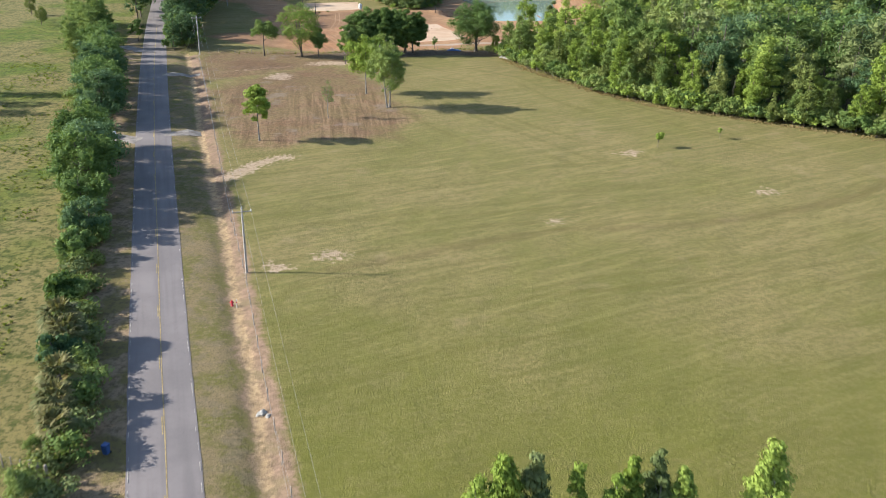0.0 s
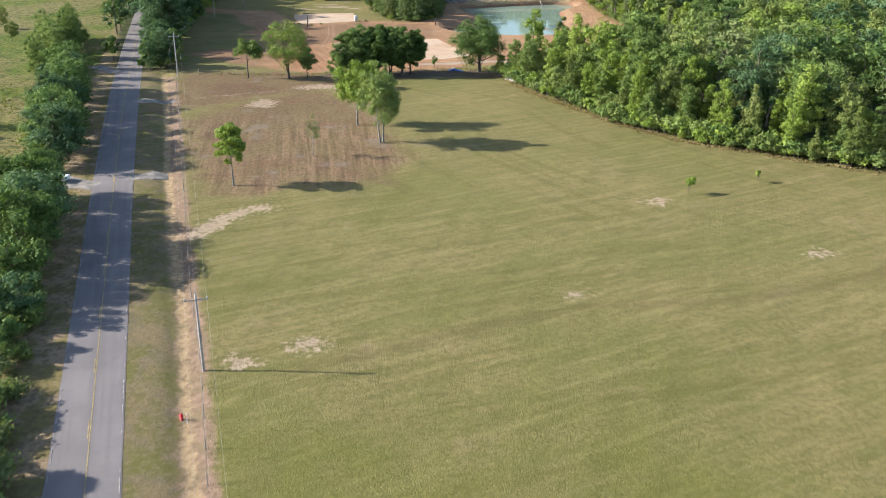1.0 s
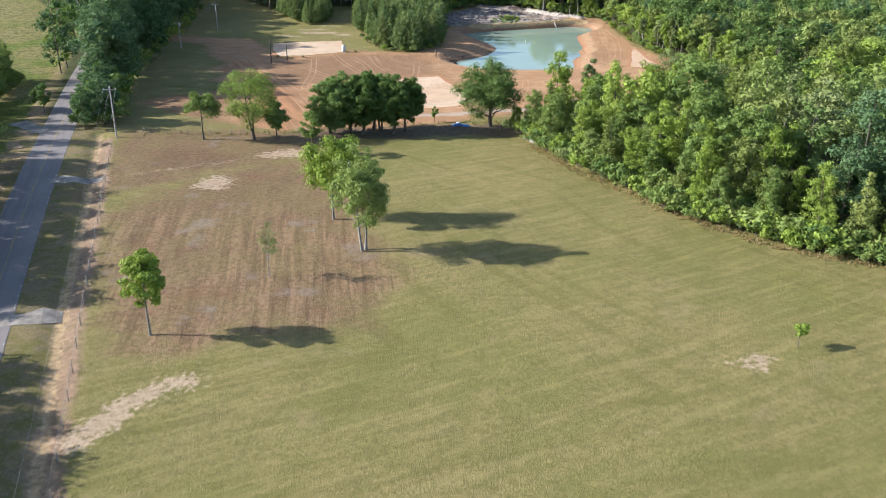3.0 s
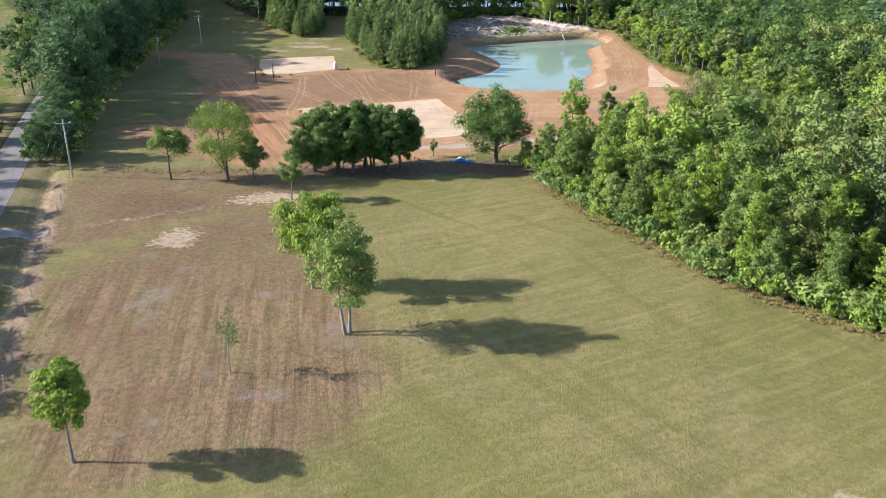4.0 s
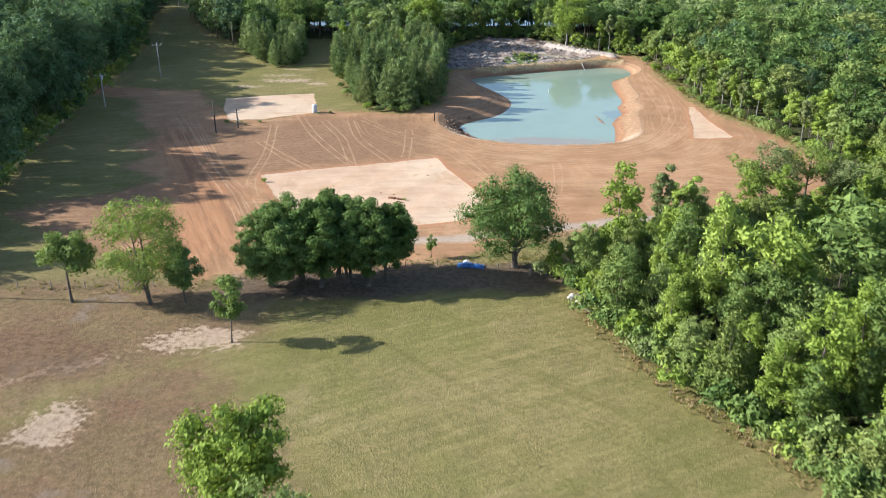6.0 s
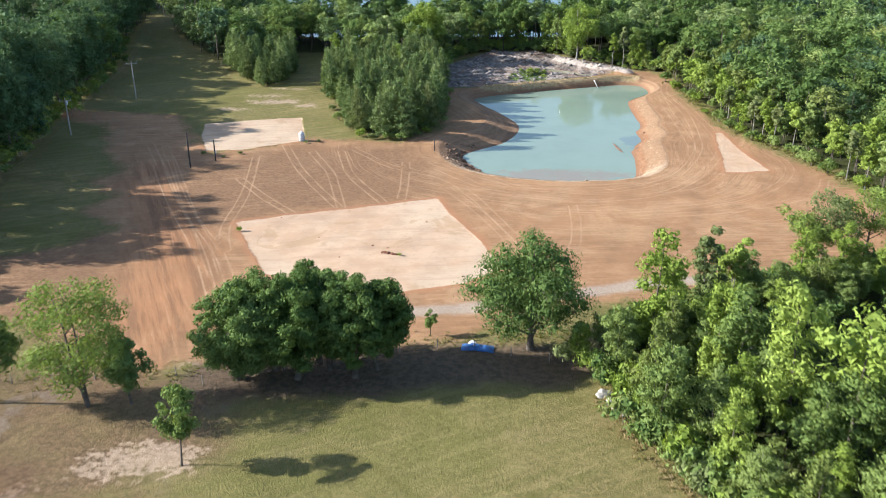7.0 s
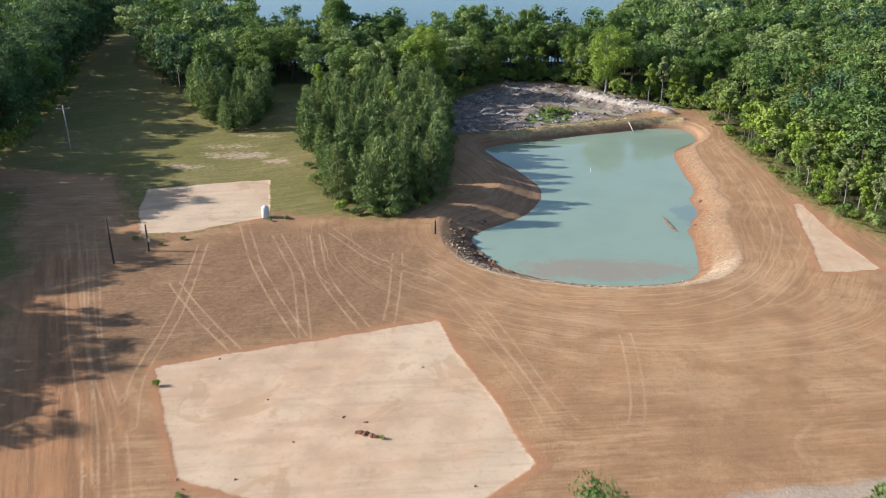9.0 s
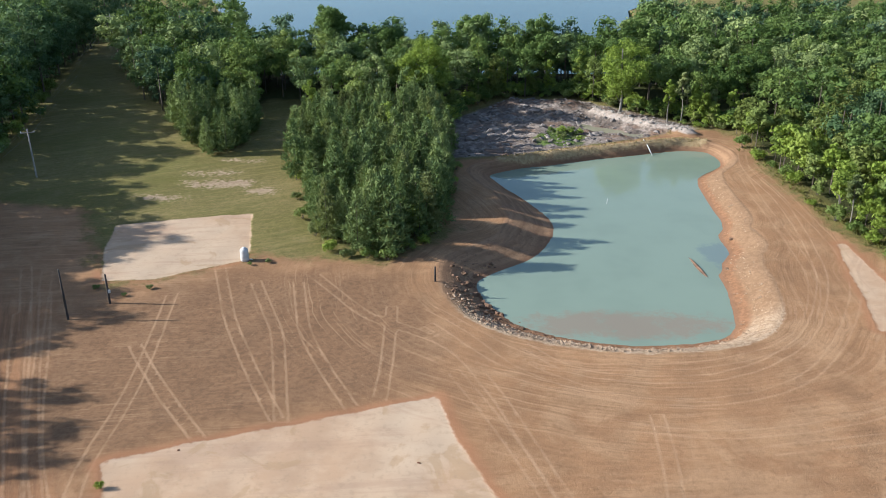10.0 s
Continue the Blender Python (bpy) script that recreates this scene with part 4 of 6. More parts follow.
def trunk_tubes(rng, C, S, height, girth, low, stems=1, spread=0.0, limbs=9, lean=0.0):
    """A tapered trunk, or several, with limbs that reach the clumps."""
    T = Tubes()
    order = rng.permutation(len(C))
    for s in range(stems):
        a = rng.random() * 6.28 + s * 6.28 / max(1, stems)
        top = np.array([math.cos(a) * spread, math.sin(a) * spread, height * 0.86])
        zs = np.linspace(0, 1, 8)
        bend = np.array([math.cos(a + 1), math.sin(a + 1), 0]) * height * 0.02
        line = [np.array([math.cos(a) * 0.2 * (stems > 1), math.sin(a) * 0.2 * (stems > 1), -0.4]) * (1 - q) + top * q + bend * math.sin(q * 5 + s) + np.array([lean * height * q * q, 0, 0]) for q in zs]
        g = girth / math.sqrt(stems)
        T.add(line, [g * (1.5 if q == 0 else 1.0) * (1 - 0.88 * q) + 0.015 for q in zs], 8)
        for k in order[s::stems][:limbs]:
            end = C[k]
            q = min(0.93, max(low / height * 0.8, (end[2] - S[k] - 0.35 * np.hypot(end[0], end[1])) / (height * 0.86)))
            i = q * 7
            j = int(min(6, i))
            start = line[j] * (1 - (i - j)) + line[j + 1] * (i - j)
            mid = (start + end) / 2 + np.array([0, 0, -0.06 * np.linalg.norm(end - start)]) + rng.normal(size=3) * 0.12
            r0 = max(0.025, g * (1 - 0.88 * q) * 0.5)
            T.add([start, mid, end], [r0, r0 * 0.6, r0 * 0.18], 5)
            for _ in range(2):
                tip = end + rng.normal(size=3) * S[k] * 0.7
                T.add([mid * 0.4 + end * 0.6, tip], [r0 * 0.35, r0 * 0.08], 4)
    return T


def tree(name, at, label, seed, height, R, low, leaf_mat, bark=None, shape="ball", count=26, per=120, leaf=0.45, girth=0.2, stems=1, spread=0.0, limbs=9,
         group="", category="tree", turn=0.0, size=1.0, slim=0.62, lean=0.0, up=0.25, core=0.5):
    rng = np.random.default_rng(seed)
    C, S = clumps(rng, shape, count, R, low, height)
    C[:, 0] += lean * height * (C[:, 2] / height) ** 2
    root = thing(name, at, label, category, group, turn=turn, size=size)
    part("trunk", trunk_tubes(rng, C, S, height, girth, low, stems, spread, limbs, lean).mesh("trunk", bark or M_BARK), None, root)
    part("crown", quads_mesh("crown", leaf_quads(rng, C, S, int(per * 1.5), leaf * 0.92, slim, up, core=core), leaf_mat), None, root)
    return root


def shrub(name, at, label, seed, height, R, leaf_mat, count=9, per=90, leaf=0.35, group="", category="shrub", size=1.0):
    rng = np.random.default_rng(seed)
    C, S = clumps(rng, "dome", count, R, 0.0, height)
    root = thing(name, at, label, category, group, size=size)
    T = Tubes()
    for k in range(min(6, count)):
        e = C[k]
        T.add([(e[0] * 0.1, e[1] * 0.1, -0.15), (e[0] * 0.4, e[1] * 0.4, e[2] * 0.5), tuple(e)], [0.05, 0.035, 0.012], 5)
    part("stems", T.mesh("stems", M_BARK), None, root)
    part("foliage", quads_mesh("foliage", leaf_quads(rng, C, S * 1.15, int(per * 1.3), leaf * 0.9), leaf_mat), None, root)
    return root


def on_land(x, y, sink=0.0):
    return (x, y, land_z(x, y) - sink)


# single trees in the field
tree("sweetgum_tree", on_land(-11.4, 185.6), "tall airy green tree with two pale trunks on the field", 11, 15.6, 5.1, 2.8, M_GREEN, M_PALEBARK, "egg", 130, 85, 0.32, 0.24, 2, 1.9, 30, core=0.2)
tree("maple_tree", on_land(-17.2, 197.6), "bright green leafy young tree with a slim pale trunk", 12, 13.6, 4.6, 3.6, M_BRIGHT, M_PALEBARK, "ball", 60, 110, 0.40, 0.17)
tree("maple_tree", on_land(-34.3, 161.2), "narrow bright green young tree with a slim trunk", 13, 11.9, 2.9, 2.9, M_BRIGHT, M_PALEBARK, "egg", 50, 90, 0.36, 0.14)
tree("sapling", on_land(-23.2, 176.8), "thin sparse grey-green sapling on raked earth", 14, 7.6, 2.0, 2.1, M_GREY, M_PALEBARK, "egg", 24, 22, 0.24, 0.07, limbs=14, core=0.0)
tree("cedar_tree", on_land(-48.6, 242.8), "small spreading dark green tree beside the dirt lot", 15, 10.0, 4.0, 3.0, M_GREEN, M_BARK, "dome", 46, 110, 0.36, 0.2)
tree("elm_tree", on_land(-38.0, 242.0), "open-crowned yellow-green tree with two leaning trunks", 16, 14.4, 6.6, 2.4, M_ELM, M_BARK, "ball", 74, 120, 0.32, 0.28, 2, 1.9, 20, lean=-0.08, core=0.0)
tree("cedar_tree", on_land(-33.8, 242.6), "small dense dark green tree with a bare stem", 17, 8.0, 2.9, 1.7, M_OAK, M_BARK, "egg", 44, 100, 0.32, 0.14)
tree("oak_tree", on_land(9.2, 255.0), "broad dark green oak beside the dirt lot", 18, 14.7, 8.4, 1.6, M_OAK, M_BARK, "egg", 170, 120, 0.31, 0.38, 1, 0, 30, core=0.35)
tree("sapling", on_land(-25.5, 231.6), "slim young green tree on a sandy patch", 19, 8.8, 2.5, 2.8, M_GREEN, M_BARK, "ball", 26, 90, 0.34, 0.09, lean=0.10, core=0.25)
tree("sapling", on_land(-2.6, 258.4), "little green sapling at the edge of the dirt", 20, 4.0, 1.0, 1.2, M_GREEN, M_BARK, "egg", 10, 80, 0.25, 0.05)
tree("sapling", on_land(40.1, 158.9), "little sapling in the mown field", 21, 3.0, 1.0, 1.2, M_BRIGHT, M_BARK, "ball", 10, 50, 0.3, 0.05)
tree("sapling", on_land(53.3, 165.2), "little sapling in the mown field", 22, 2.4, 0.6, 1.1, M_BRIGHT, M_BARK, "ball", 6, 40, 0.25, 0.04)
for i, (x, y, h, r, low) in enumerate([(-23.8, 248.2, 11.8, 5.2, 0.2), (-20.2, 249.6, 13.0, 5.2, 0.6), (-17.2, 248.0, 12.9, 5.0, 0.9), (-13.6, 250.2, 12.8, 4.7, 1.7), (-10.9, 248.4, 12.5, 4.5, 1.4), (-8.2, 250.0, 11.6, 4.4, 1.4), (-15.4, 252.0, 12.9, 4.6, 1.8)]):
    tree("oak_tree", on_land(x, y), "dense dark green oak in a close row", 30 + i, h, r, low, M_OAK, M_BARK, "ball", 210, 120, 0.32, 0.30, 1 + i % 2, 0.9, 8, group="row of oaks")
# tree tops close to the start of the flight
for i, (x, y, h, r) in enumerate([(2.7, 43.0, 15.6, 2.4), (4.3, 43.2, 17.0, 2.4), (6.2, 43.6, 16.9, 1.8), (8.8, 43.6, 16.0, 1.9), (12.2, 43.8, 16.6, 1.5), (11.2, 43.2, 15.6, 1.6), (13.9, 44.0, 17.0, 1.8), (15.4, 43.6, 16.0, 1.8), (21.0, 44.2, 17.5, 2.6)]):
    tree("young_tree", on_land(x, y), "bright green young tree at the near end of the field", 40 + i, h, r, 6.0, M_GREY if i in (2, 6) else M_BRIGHT, M_PALEBARK, "cone", 60, 120, 0.28, 0.16, group="trees at the field's near end", core=0.3)


def scatter(rng, ring, step, keep=lambda P: np.ones(len(P), bool), jitter=0.8):
    r = np.array(ring)
    lo, hi = r.min(0), r.max(0)
    X, Y = np.meshgrid(np.arange(lo[0], hi[0], step), np.arange(lo[1], hi[1], step))
    P = np.stack([X.ravel(), Y.ravel()], 1) + (rng.random((X.size, 2)) - 0.5) * step * jitter
    P = P[area_dist(P, ring) < 0]
    return P[keep(P)]


# woodland trees: a few built, the others copies of them
rng0 = np.random.default_rng(5)
FOREST = []
for i, (h, r, low, mat, shape, cnt) in enumerate([(13, 3.3, 0.7, M_GREEN, "egg", 30), (15, 4.6, 0.6, M_GREEN, "ball", 34), (11, 2.7, 0.5, M_BRIGHT, "egg", 26), (12.5, 3.7, 1.0, M_OLIVE, "ball", 30),
                                                  (14, 3.1, 0.8, M_BRIGHT, "egg", 30), (9, 3.6, 0.3, M_GREEN, "dome", 24), (16.5, 3.9, 2.5, M_GREEN, "egg", 34), (13, 3.2, 0.6, M_OLIVE, "cone", 34), (15.5, 4.8, 0.2, M_DEEP, "ball", 36)]):
    FOREST.append(dict(seed=100 + i, height=h, R=r, low=low, leaf_mat=mat, shape=shape, count=int(cnt * 2.0), per=48, leaf=0.36, girth=0.15, limbs=6))
EDGE_LABEL = "leafy green tree in the dense woodland's edge"
made = {}


def wood_tree(k, x, y, size, rng):
    m = pose(x, y, land_z(x, y) - 0.1, 0, 0, rng.random() * 360)
    if k not in made:
        made[k] = tree("woodland_tree", (x, y, land_z(x, y) - 0.1), EDGE_LABEL, group="woodland edge", size=size, **FOREST[k])
    else:
        ob = copy_thing(made[k], m)
        ob.scale = (size, size, size * (0.9 + 0.25 * rng.random()))


BUSH = {}


def bush(x, y, size, rng, group="woodland edge"):
    k = int(rng.integers(4))
    if k not in BUSH:
        BUSH[k] = shrub("shrub", on_land(x, y), "leafy green shrub on the woodland's edge", 200 + k, 2.6, 2.0, (M_GREEN, M_BRIGHT, M_GREY, M_GREEN)[k], 10, 46, 0.50, group, size=size)
    else:
        ob = copy_thing(BUSH[k], pose(x, y, land_z(x, y), 0, 0, rng.random() * 360))
        ob.scale = (size, size, size * (0.8 + 0.5 * rng.random()))
        ob["group"] = group


edge_pts = scatter(rng0, WOODS_EAST, 4.6, lambda P: (edge_dist(P, WOOD_EDGE[:-1]) < 13) & (P[:, 0] < 92))
for x, y in edge_pts:
    d = edge_dist(np.array([[x, y]]), WOOD_EDGE)[0]
    k = int(rng0.choice([0, 2, 4, 6, 7]) if y > 218 and x < 46 else rng0.choice([0, 0, 2, 4, 4, 7, 7, 6] if d < 5 else [0, 0, 1, 2, 3, 4, 6, 8]))
    wood_tree(k, x, y, (0.42 + 0.44 * rng0.random()) if d < 4 else (0.60 + 0.58 * rng0.random()), rng0)
for x, y in smooth_line(WOOD_EDGE[:11], 9):
    bush(x + rng0.normal() * 1.0 + 0.9, y + rng0.normal() * 1.0 + 1.0, 0.5 + 0.6 * rng0.random(), rng0)
lot_edge = [(20, 254), (30, 261.5), (46, 269.5), (62, 277), (73, 292), (75, 312), (73, 326), (70.5, 337), (66.5, 347), (63.5, 360), (61.5, 376), (60.5, 392), (60, 405)]
LOT = []
for x, y in scatter(rng0, WOODS_EAST, 4.0, lambda P: (edge_dist(P, lot_edge) < 9) & (edge_dist(P, WOOD_EDGE) >= 13)):
    if y < 282:
        wood_tree(int(rng0.choice([0, 2, 2, 3, 4, 4, 5])), x, y, 0.46 + 0.34 * rng0.random(), rng0)
    else:
        LOT.append((x, y))
for x, y in smooth_line(lot_edge[:5], 8) + smooth_line(lot_edge[5:], 3):
    bush(x + rng0.normal() * 0.8 - 0.8, y + rng0.normal() * 1.0, 0.4 + 0.5 * rng0.random(), rng0)
for x, y in smooth_line([(-34, 424.5), (-18, 423.6), (-5, 423.6), (-2.6, 432), (4, 440.5), (12, 448.6), (20, 449), (29, 448), (35, 441), (41, 434.5), (47, 428), (53, 421.5), (58, 420.5), (62, 418)], 3):
    bush(x + rng0.normal() * 0.9, y + rng0.normal() * 0.7 + 0.6, 0.35 + 0.4 * rng0.random(), rng0)
    if rng0.random() < 0.4:
        wood_tree(int(rng0.choice([0, 2, 3, 4])), x + rng0.normal(), y + 2.2 + rng0.random() * 2, 0.55 + 0.35 * rng0.random(), rng0)
for x, y, s in ((14.6, 252.4, 0.62), (17.5, 254.6, 0.55), (19.8, 252.0, 0.6), (22.5, 256.5, 0.5), (26.0, 258.5, 0.45)):
    wood_tree(2 if s > 0.6 else 5, x, y, s, rng0)
for x, y in ((12.8, 252.0), (15.6, 250.2), (16.6, 248.0), (20.5, 254.0), (23, 258), (27, 260)):
    bush(x, y, 0.8, rng0)


def woodland(name, pts, heights, mats, label, shape="ball", per=26, count=15, leaf=0.95, seed=7, spread=0.27, slim=0.6, spike=0.0, low=0.15):
    """Many far trees as one mass: crowns of leaf sprays on bare stems."""
    rng = np.random.default_rng(seed)
    kinds, mean = [], (heights[0] + heights[1]) / 2
    for i in range(8):
        sh = shape if shape != "mixed" else ("ball", "egg", "dome", "egg")[i % 4]
        C, S = clumps(rng, sh, count, spread * (0.85 + 0.3 * rng.random()), low, 1.0)
        kinds.append(leaf_quads(rng, C, S, int(per * 1.4), leaf / mean, slim, spike=spike, core=0.50))
    Q, tints, idx, T = [], [], [], Tubes()
    zz = land(pts)
    for n, (x, y) in enumerate(pts):
        h = heights[0] + (heights[1] - heights[0]) * rng.random()
        a, wide = rng.random() * 6.28, h * (0.85 + 0.3 * rng.random())
        rot = np.array([[math.cos(a), -math.sin(a), 0], [math.sin(a), math.cos(a), 0], [0, 0, 1]])
        q = (kinds[int(rng.integers(8))] * np.array([wide, wide, h])) @ rot.T + np.array([x, y, zz[n]])
        Q.append(q)
        tints.append(np.full(len(q) * 3, rng.random()))
        idx.append(np.full(len(q), int(rng.choice(len(mats)))))
        T.add([(x, y, zz[n] - 0.3), (x, y, zz[n] + h * 0.8)], [h * (0.006 if shape == "pine" else 0.012), h * 0.003], 4)
    Q = np.concatenate(Q)
    tv, tf = T.arrays()
    V = np.concatenate([Q.reshape(-1, 3), tv])
    tf = np.concatenate([tf[:, [0, 1, 2]], tf[:, [0, 2, 3]]])
    F = np.concatenate([np.arange(len(Q) * 3).reshape(-1, 3), tf + len(Q) * 3])
    index = np.concatenate([np.concatenate(idx), np.full(len(tf), len(mats))])
    tint = np.concatenate([np.concatenate(tints), np.zeros(len(tv))])
    me = raw_mesh(name, V, F, (*mats, M_BARK), index, False, tint)
    return tagged(new(name, me), label, "woodland", kind="stuff")


def seen_cone(P):
    """The stretch of country that lies before the flight's end."""
    return (np.abs(P[:, 0]) < np.minimum(172, 0.457 * P[:, 1] + 24)) & (P[:, 1] < 600)


P = scatter(rng0, WOODS_EAST, 7.0, lambda P: seen_cone(P) & (((edge_dist(P, WOOD_EDGE[:-1]) >= 13) | (P[:, 0] >= 92)) & (edge_dist(P, lot_edge) >= 9)))
gap = (edge_dist(P, lot_edge[:5]) < 24) & (P[:, 1] < 305)
woodland("undergrowth", P[gap], (4.5, 8.0), (M_OAK, M_GREEN, M_DEEP), "low dark growth between the wood and the dirt lot", "dome", 30, 18, 0.42, 65, 0.42, low=0.0)
P = P[~gap]
near = (P[:, 0] < 100) & (P[:, 1] < 300)
dusk = near & (P[:, 0] > 54) & (P[:, 1] < 238)
woodland("woodland", P[dusk], (13, 22), (M_OAK, M_GREEN, M_DEEP, M_GREY), "tall dark green woodland canopy", "mixed", 42, 28, 0.48, 62, 0.28)
near2 = near & ~dusk
woodland("woodland", P[near2], (9, 20), (M_GREEN, M_OAK, M_OLIVE, M_GREEN, M_BRIGHT), "dense mixed green woodland canopy", "mixed", 46, 28, 0.48, 51, 0.30)
woodland("woodland", P[~near], (10, 19), (M_OAK, M_GREEN, M_DEEP, M_OAK, M_OLIVE), "dense mixed green woodland canopy", "mixed", 34, 22, 0.50, 55, 0.33)
line = np.concatenate([smooth_line(WOOD_EDGE[:11], 14), smooth_line(lot_edge[:5], 14), smooth_line([(-34, 425), (-5, 425), (-2, 433), (12, 450), (29, 449), (41, 436), (53, 422.5), (62, 420)], 10),
                       smooth_line([(-73, 254), (-76, 268), (-82, 295), (-88, 325), (-90, 345), (-93, 362), (-95, 400), (-108, 458)], 12)])
line = np.repeat(line, 3, 0) + np.array([1.6, 1.8]) * (np.repeat(line[:, :1], 3, 0) > 0) + rng0.normal(size=(len(line) * 3, 2)) * 1.5
woodland("undergrowth", line, (2.0, 4.4), (M_GREEN, M_BRIGHT, M_OLIVE, M_OAK), "tangled green undergrowth along the woodland's edges", "dome", 15, 9, 0.46, 57, 0.55, low=0.0)
woodland("woodland", np.array(LOT), (5.5, 11.0), (M_GREEN, M_BRIGHT, M_BRIGHT, M_OLIVE), "young bright green woodland beside the dirt lot", "mixed", 34, 30, 0.46, 60, 0.25, low=0.22)
inner = scatter(rng0, WOODS_EAST, 3.4, lambda P: (edge_dist(P, WOOD_EDGE) < 20) & (edge_dist(P, WOOD_EDGE) > 8) & (P[:, 1] > 200) & (P[:, 0] < 78))
woodland("undergrowth", inner, (2.5, 5.0), (M_GREEN, M_OLIVE, M_BRIGHT, M_OAK), "green undergrowth beneath the woodland trees", "dome", 12, 9, 0.5, 63, 0.55, low=0.0)
inner = scatter(rng0, WOODS_EAST, 3.6, lambda P: (edge_dist(P, lot_edge) < 26) & (edge_dist(P, lot_edge) > 3) & (P[:, 1] > 280) & (P[:, 0] < 112))
woodland("undergrowth", inner, (2.5, 5.5), (M_GREEN, M_OLIVE, M_OAK), "green undergrowth beneath the woodland trees", "dome", 9, 8, 0.6, 59, 0.55, low=0.0)
line = np.array(smooth_line([(-60, 440), (-50, 469), (0, 471), (52, 471), (62, 500)], 16))
line = np.repeat(line, 4, 0) + rng0.normal(size=(len(line) * 4, 2)) * 2.0
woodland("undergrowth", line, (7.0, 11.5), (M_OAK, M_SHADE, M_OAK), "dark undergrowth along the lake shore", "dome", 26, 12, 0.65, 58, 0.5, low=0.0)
P = scatter(rng0, WOODS_NORTH, 5.8, lambda P: seen_cone(P) & (P[:, 1] < 520))
front = (P[:, 1] < 462) & (P[:, 0] > -60) & (P[:, 0] < 110)
woodland("woodland", P[front], (11.5, 16.5), (M_OAK, M_OAK, M_GREEN, M_PINE), "tall dark green woodland behind the pond", "mixed", 46, 24, 0.50, 52, 0.27, low=0.26)
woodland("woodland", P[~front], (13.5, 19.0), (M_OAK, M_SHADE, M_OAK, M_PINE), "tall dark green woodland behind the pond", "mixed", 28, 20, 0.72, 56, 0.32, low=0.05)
P = scatter(rng0, WOODS_WEST, 7.4, lambda P: seen_cone(P) & (edge_dist(P, ROAD_S) > 4.5))
low_part = P[:, 1] < 285
woodland("woodland", P[low_part], (7.0, 10.5), (M_OAK, M_GREEN, M_OAK), "low dark green trees between road and field", "mixed", 28, 22, 0.75, 61, 0.36, low=0.0)
P = P[~low_part]
# the leaf colours hold the shade of the side turned from the sun
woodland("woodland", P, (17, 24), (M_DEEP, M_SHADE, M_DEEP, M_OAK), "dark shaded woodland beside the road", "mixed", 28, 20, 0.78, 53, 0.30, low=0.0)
P = np.concatenate([scatter(rng0, PINES, 3.1, jitter=1.3), scatter(rng0, PINES_WEST, 3.1, jitter=1.3)])
woodland("pine_stand", P, (6.4, 12.4), (M_PINE, M_PINE, M_PINE, M_PINE, M_PINE, M_GREY), "dense stand of young green pines", "pine", 34, 36, 0.70, 54, 0.25, 0.22, spike=1.0, low=0.02)
for x, y in smooth_line([(-34.5, 408), (-28, 376), (-20.2, 352), (-14, 350), (-9.6, 350.6), (-3.2, 359), (-1.2, 378), (-1.0, 398)], 3):
    bush(x + rng0.normal() * 0.5, y + rng0.normal() * 0.5, 0.35 + 0.4 * rng0.random(), rng0, "undergrowth of the pines")
for x, y, s in ((-12, 353, 0.55), (-7, 358, 0.6), (-9, 372, 0.75), (-4.5, 384, 0.7), (-20, 362, 0.55), (-25, 392, 0.8), (-14, 398, 0.85), (-6, 404, 0.85)):
    wood_tree(int(rng0.choice([2, 4, 3])), x, y, s, rng0)
for x, y in smooth_line([(-74, 254), (-77, 268), (-84, 295), (-90, 325), (-91.5, 345), (-94, 362), (-96, 400), (-109, 458), (-117, 510)], 8):
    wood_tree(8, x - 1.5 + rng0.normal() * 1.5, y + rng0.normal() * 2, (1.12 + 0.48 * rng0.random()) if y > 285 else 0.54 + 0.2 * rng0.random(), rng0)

# hedge along the road
for i, (x, y, h, r) in enumerate([(-54.6, 129.0, 12.0, 6.4), (-57.2, 137.0, 12.0, 6.6), (-59.8, 145.0, 11.0, 6.0), (-62.6, 152.6, 9.8, 5.0), (-67.2, 171.0, 11.5, 6.0), (-69.6, 178.0, 12.0, 6.2), (-72.0, 185.0, 11.0, 5.8), (-74.6, 192.5, 12.0, 6.2),
                                  (-77.2, 200.5, 11.0, 5.8), (-79.8, 208.0, 12.0, 6.0), (-82.4, 216.0, 11.0, 5.6), (-85.4, 224.0, 12.0, 5.8), (-52.2, 121.5, 7.8, 4.2), (-49.8, 115.0, 6.4, 3.6), (-48.6, 108.0, 4.6, 2.8), (-44.8, 95.0, 4.4, 2.6), (-39.6, 80.5, 4.2, 2.4)]):
    # dark leaf tones put the hedge's unlit eastern side into the colour
    tree("hedge_tree", on_land(x, y), "broad rounded green tree in the roadside hedge", 280 + i, h, r, 0.1, (M_OAK, M_DEEP, M_OAK)[i % 3], M_BARK, "ball", 90 if h > 8 else 40, 64, 0.46, 0.26, 2, 1.0, 10, group="roadside hedge")
HEDGE = [(-32.0, 58.0), (-37.4, 76), (-42.4, 89), (-48.6, 110), (-53, 122), (-61, 143), (-68, 160), (-79, 191), (-90, 226), (-103, 262), (-112, 300)]
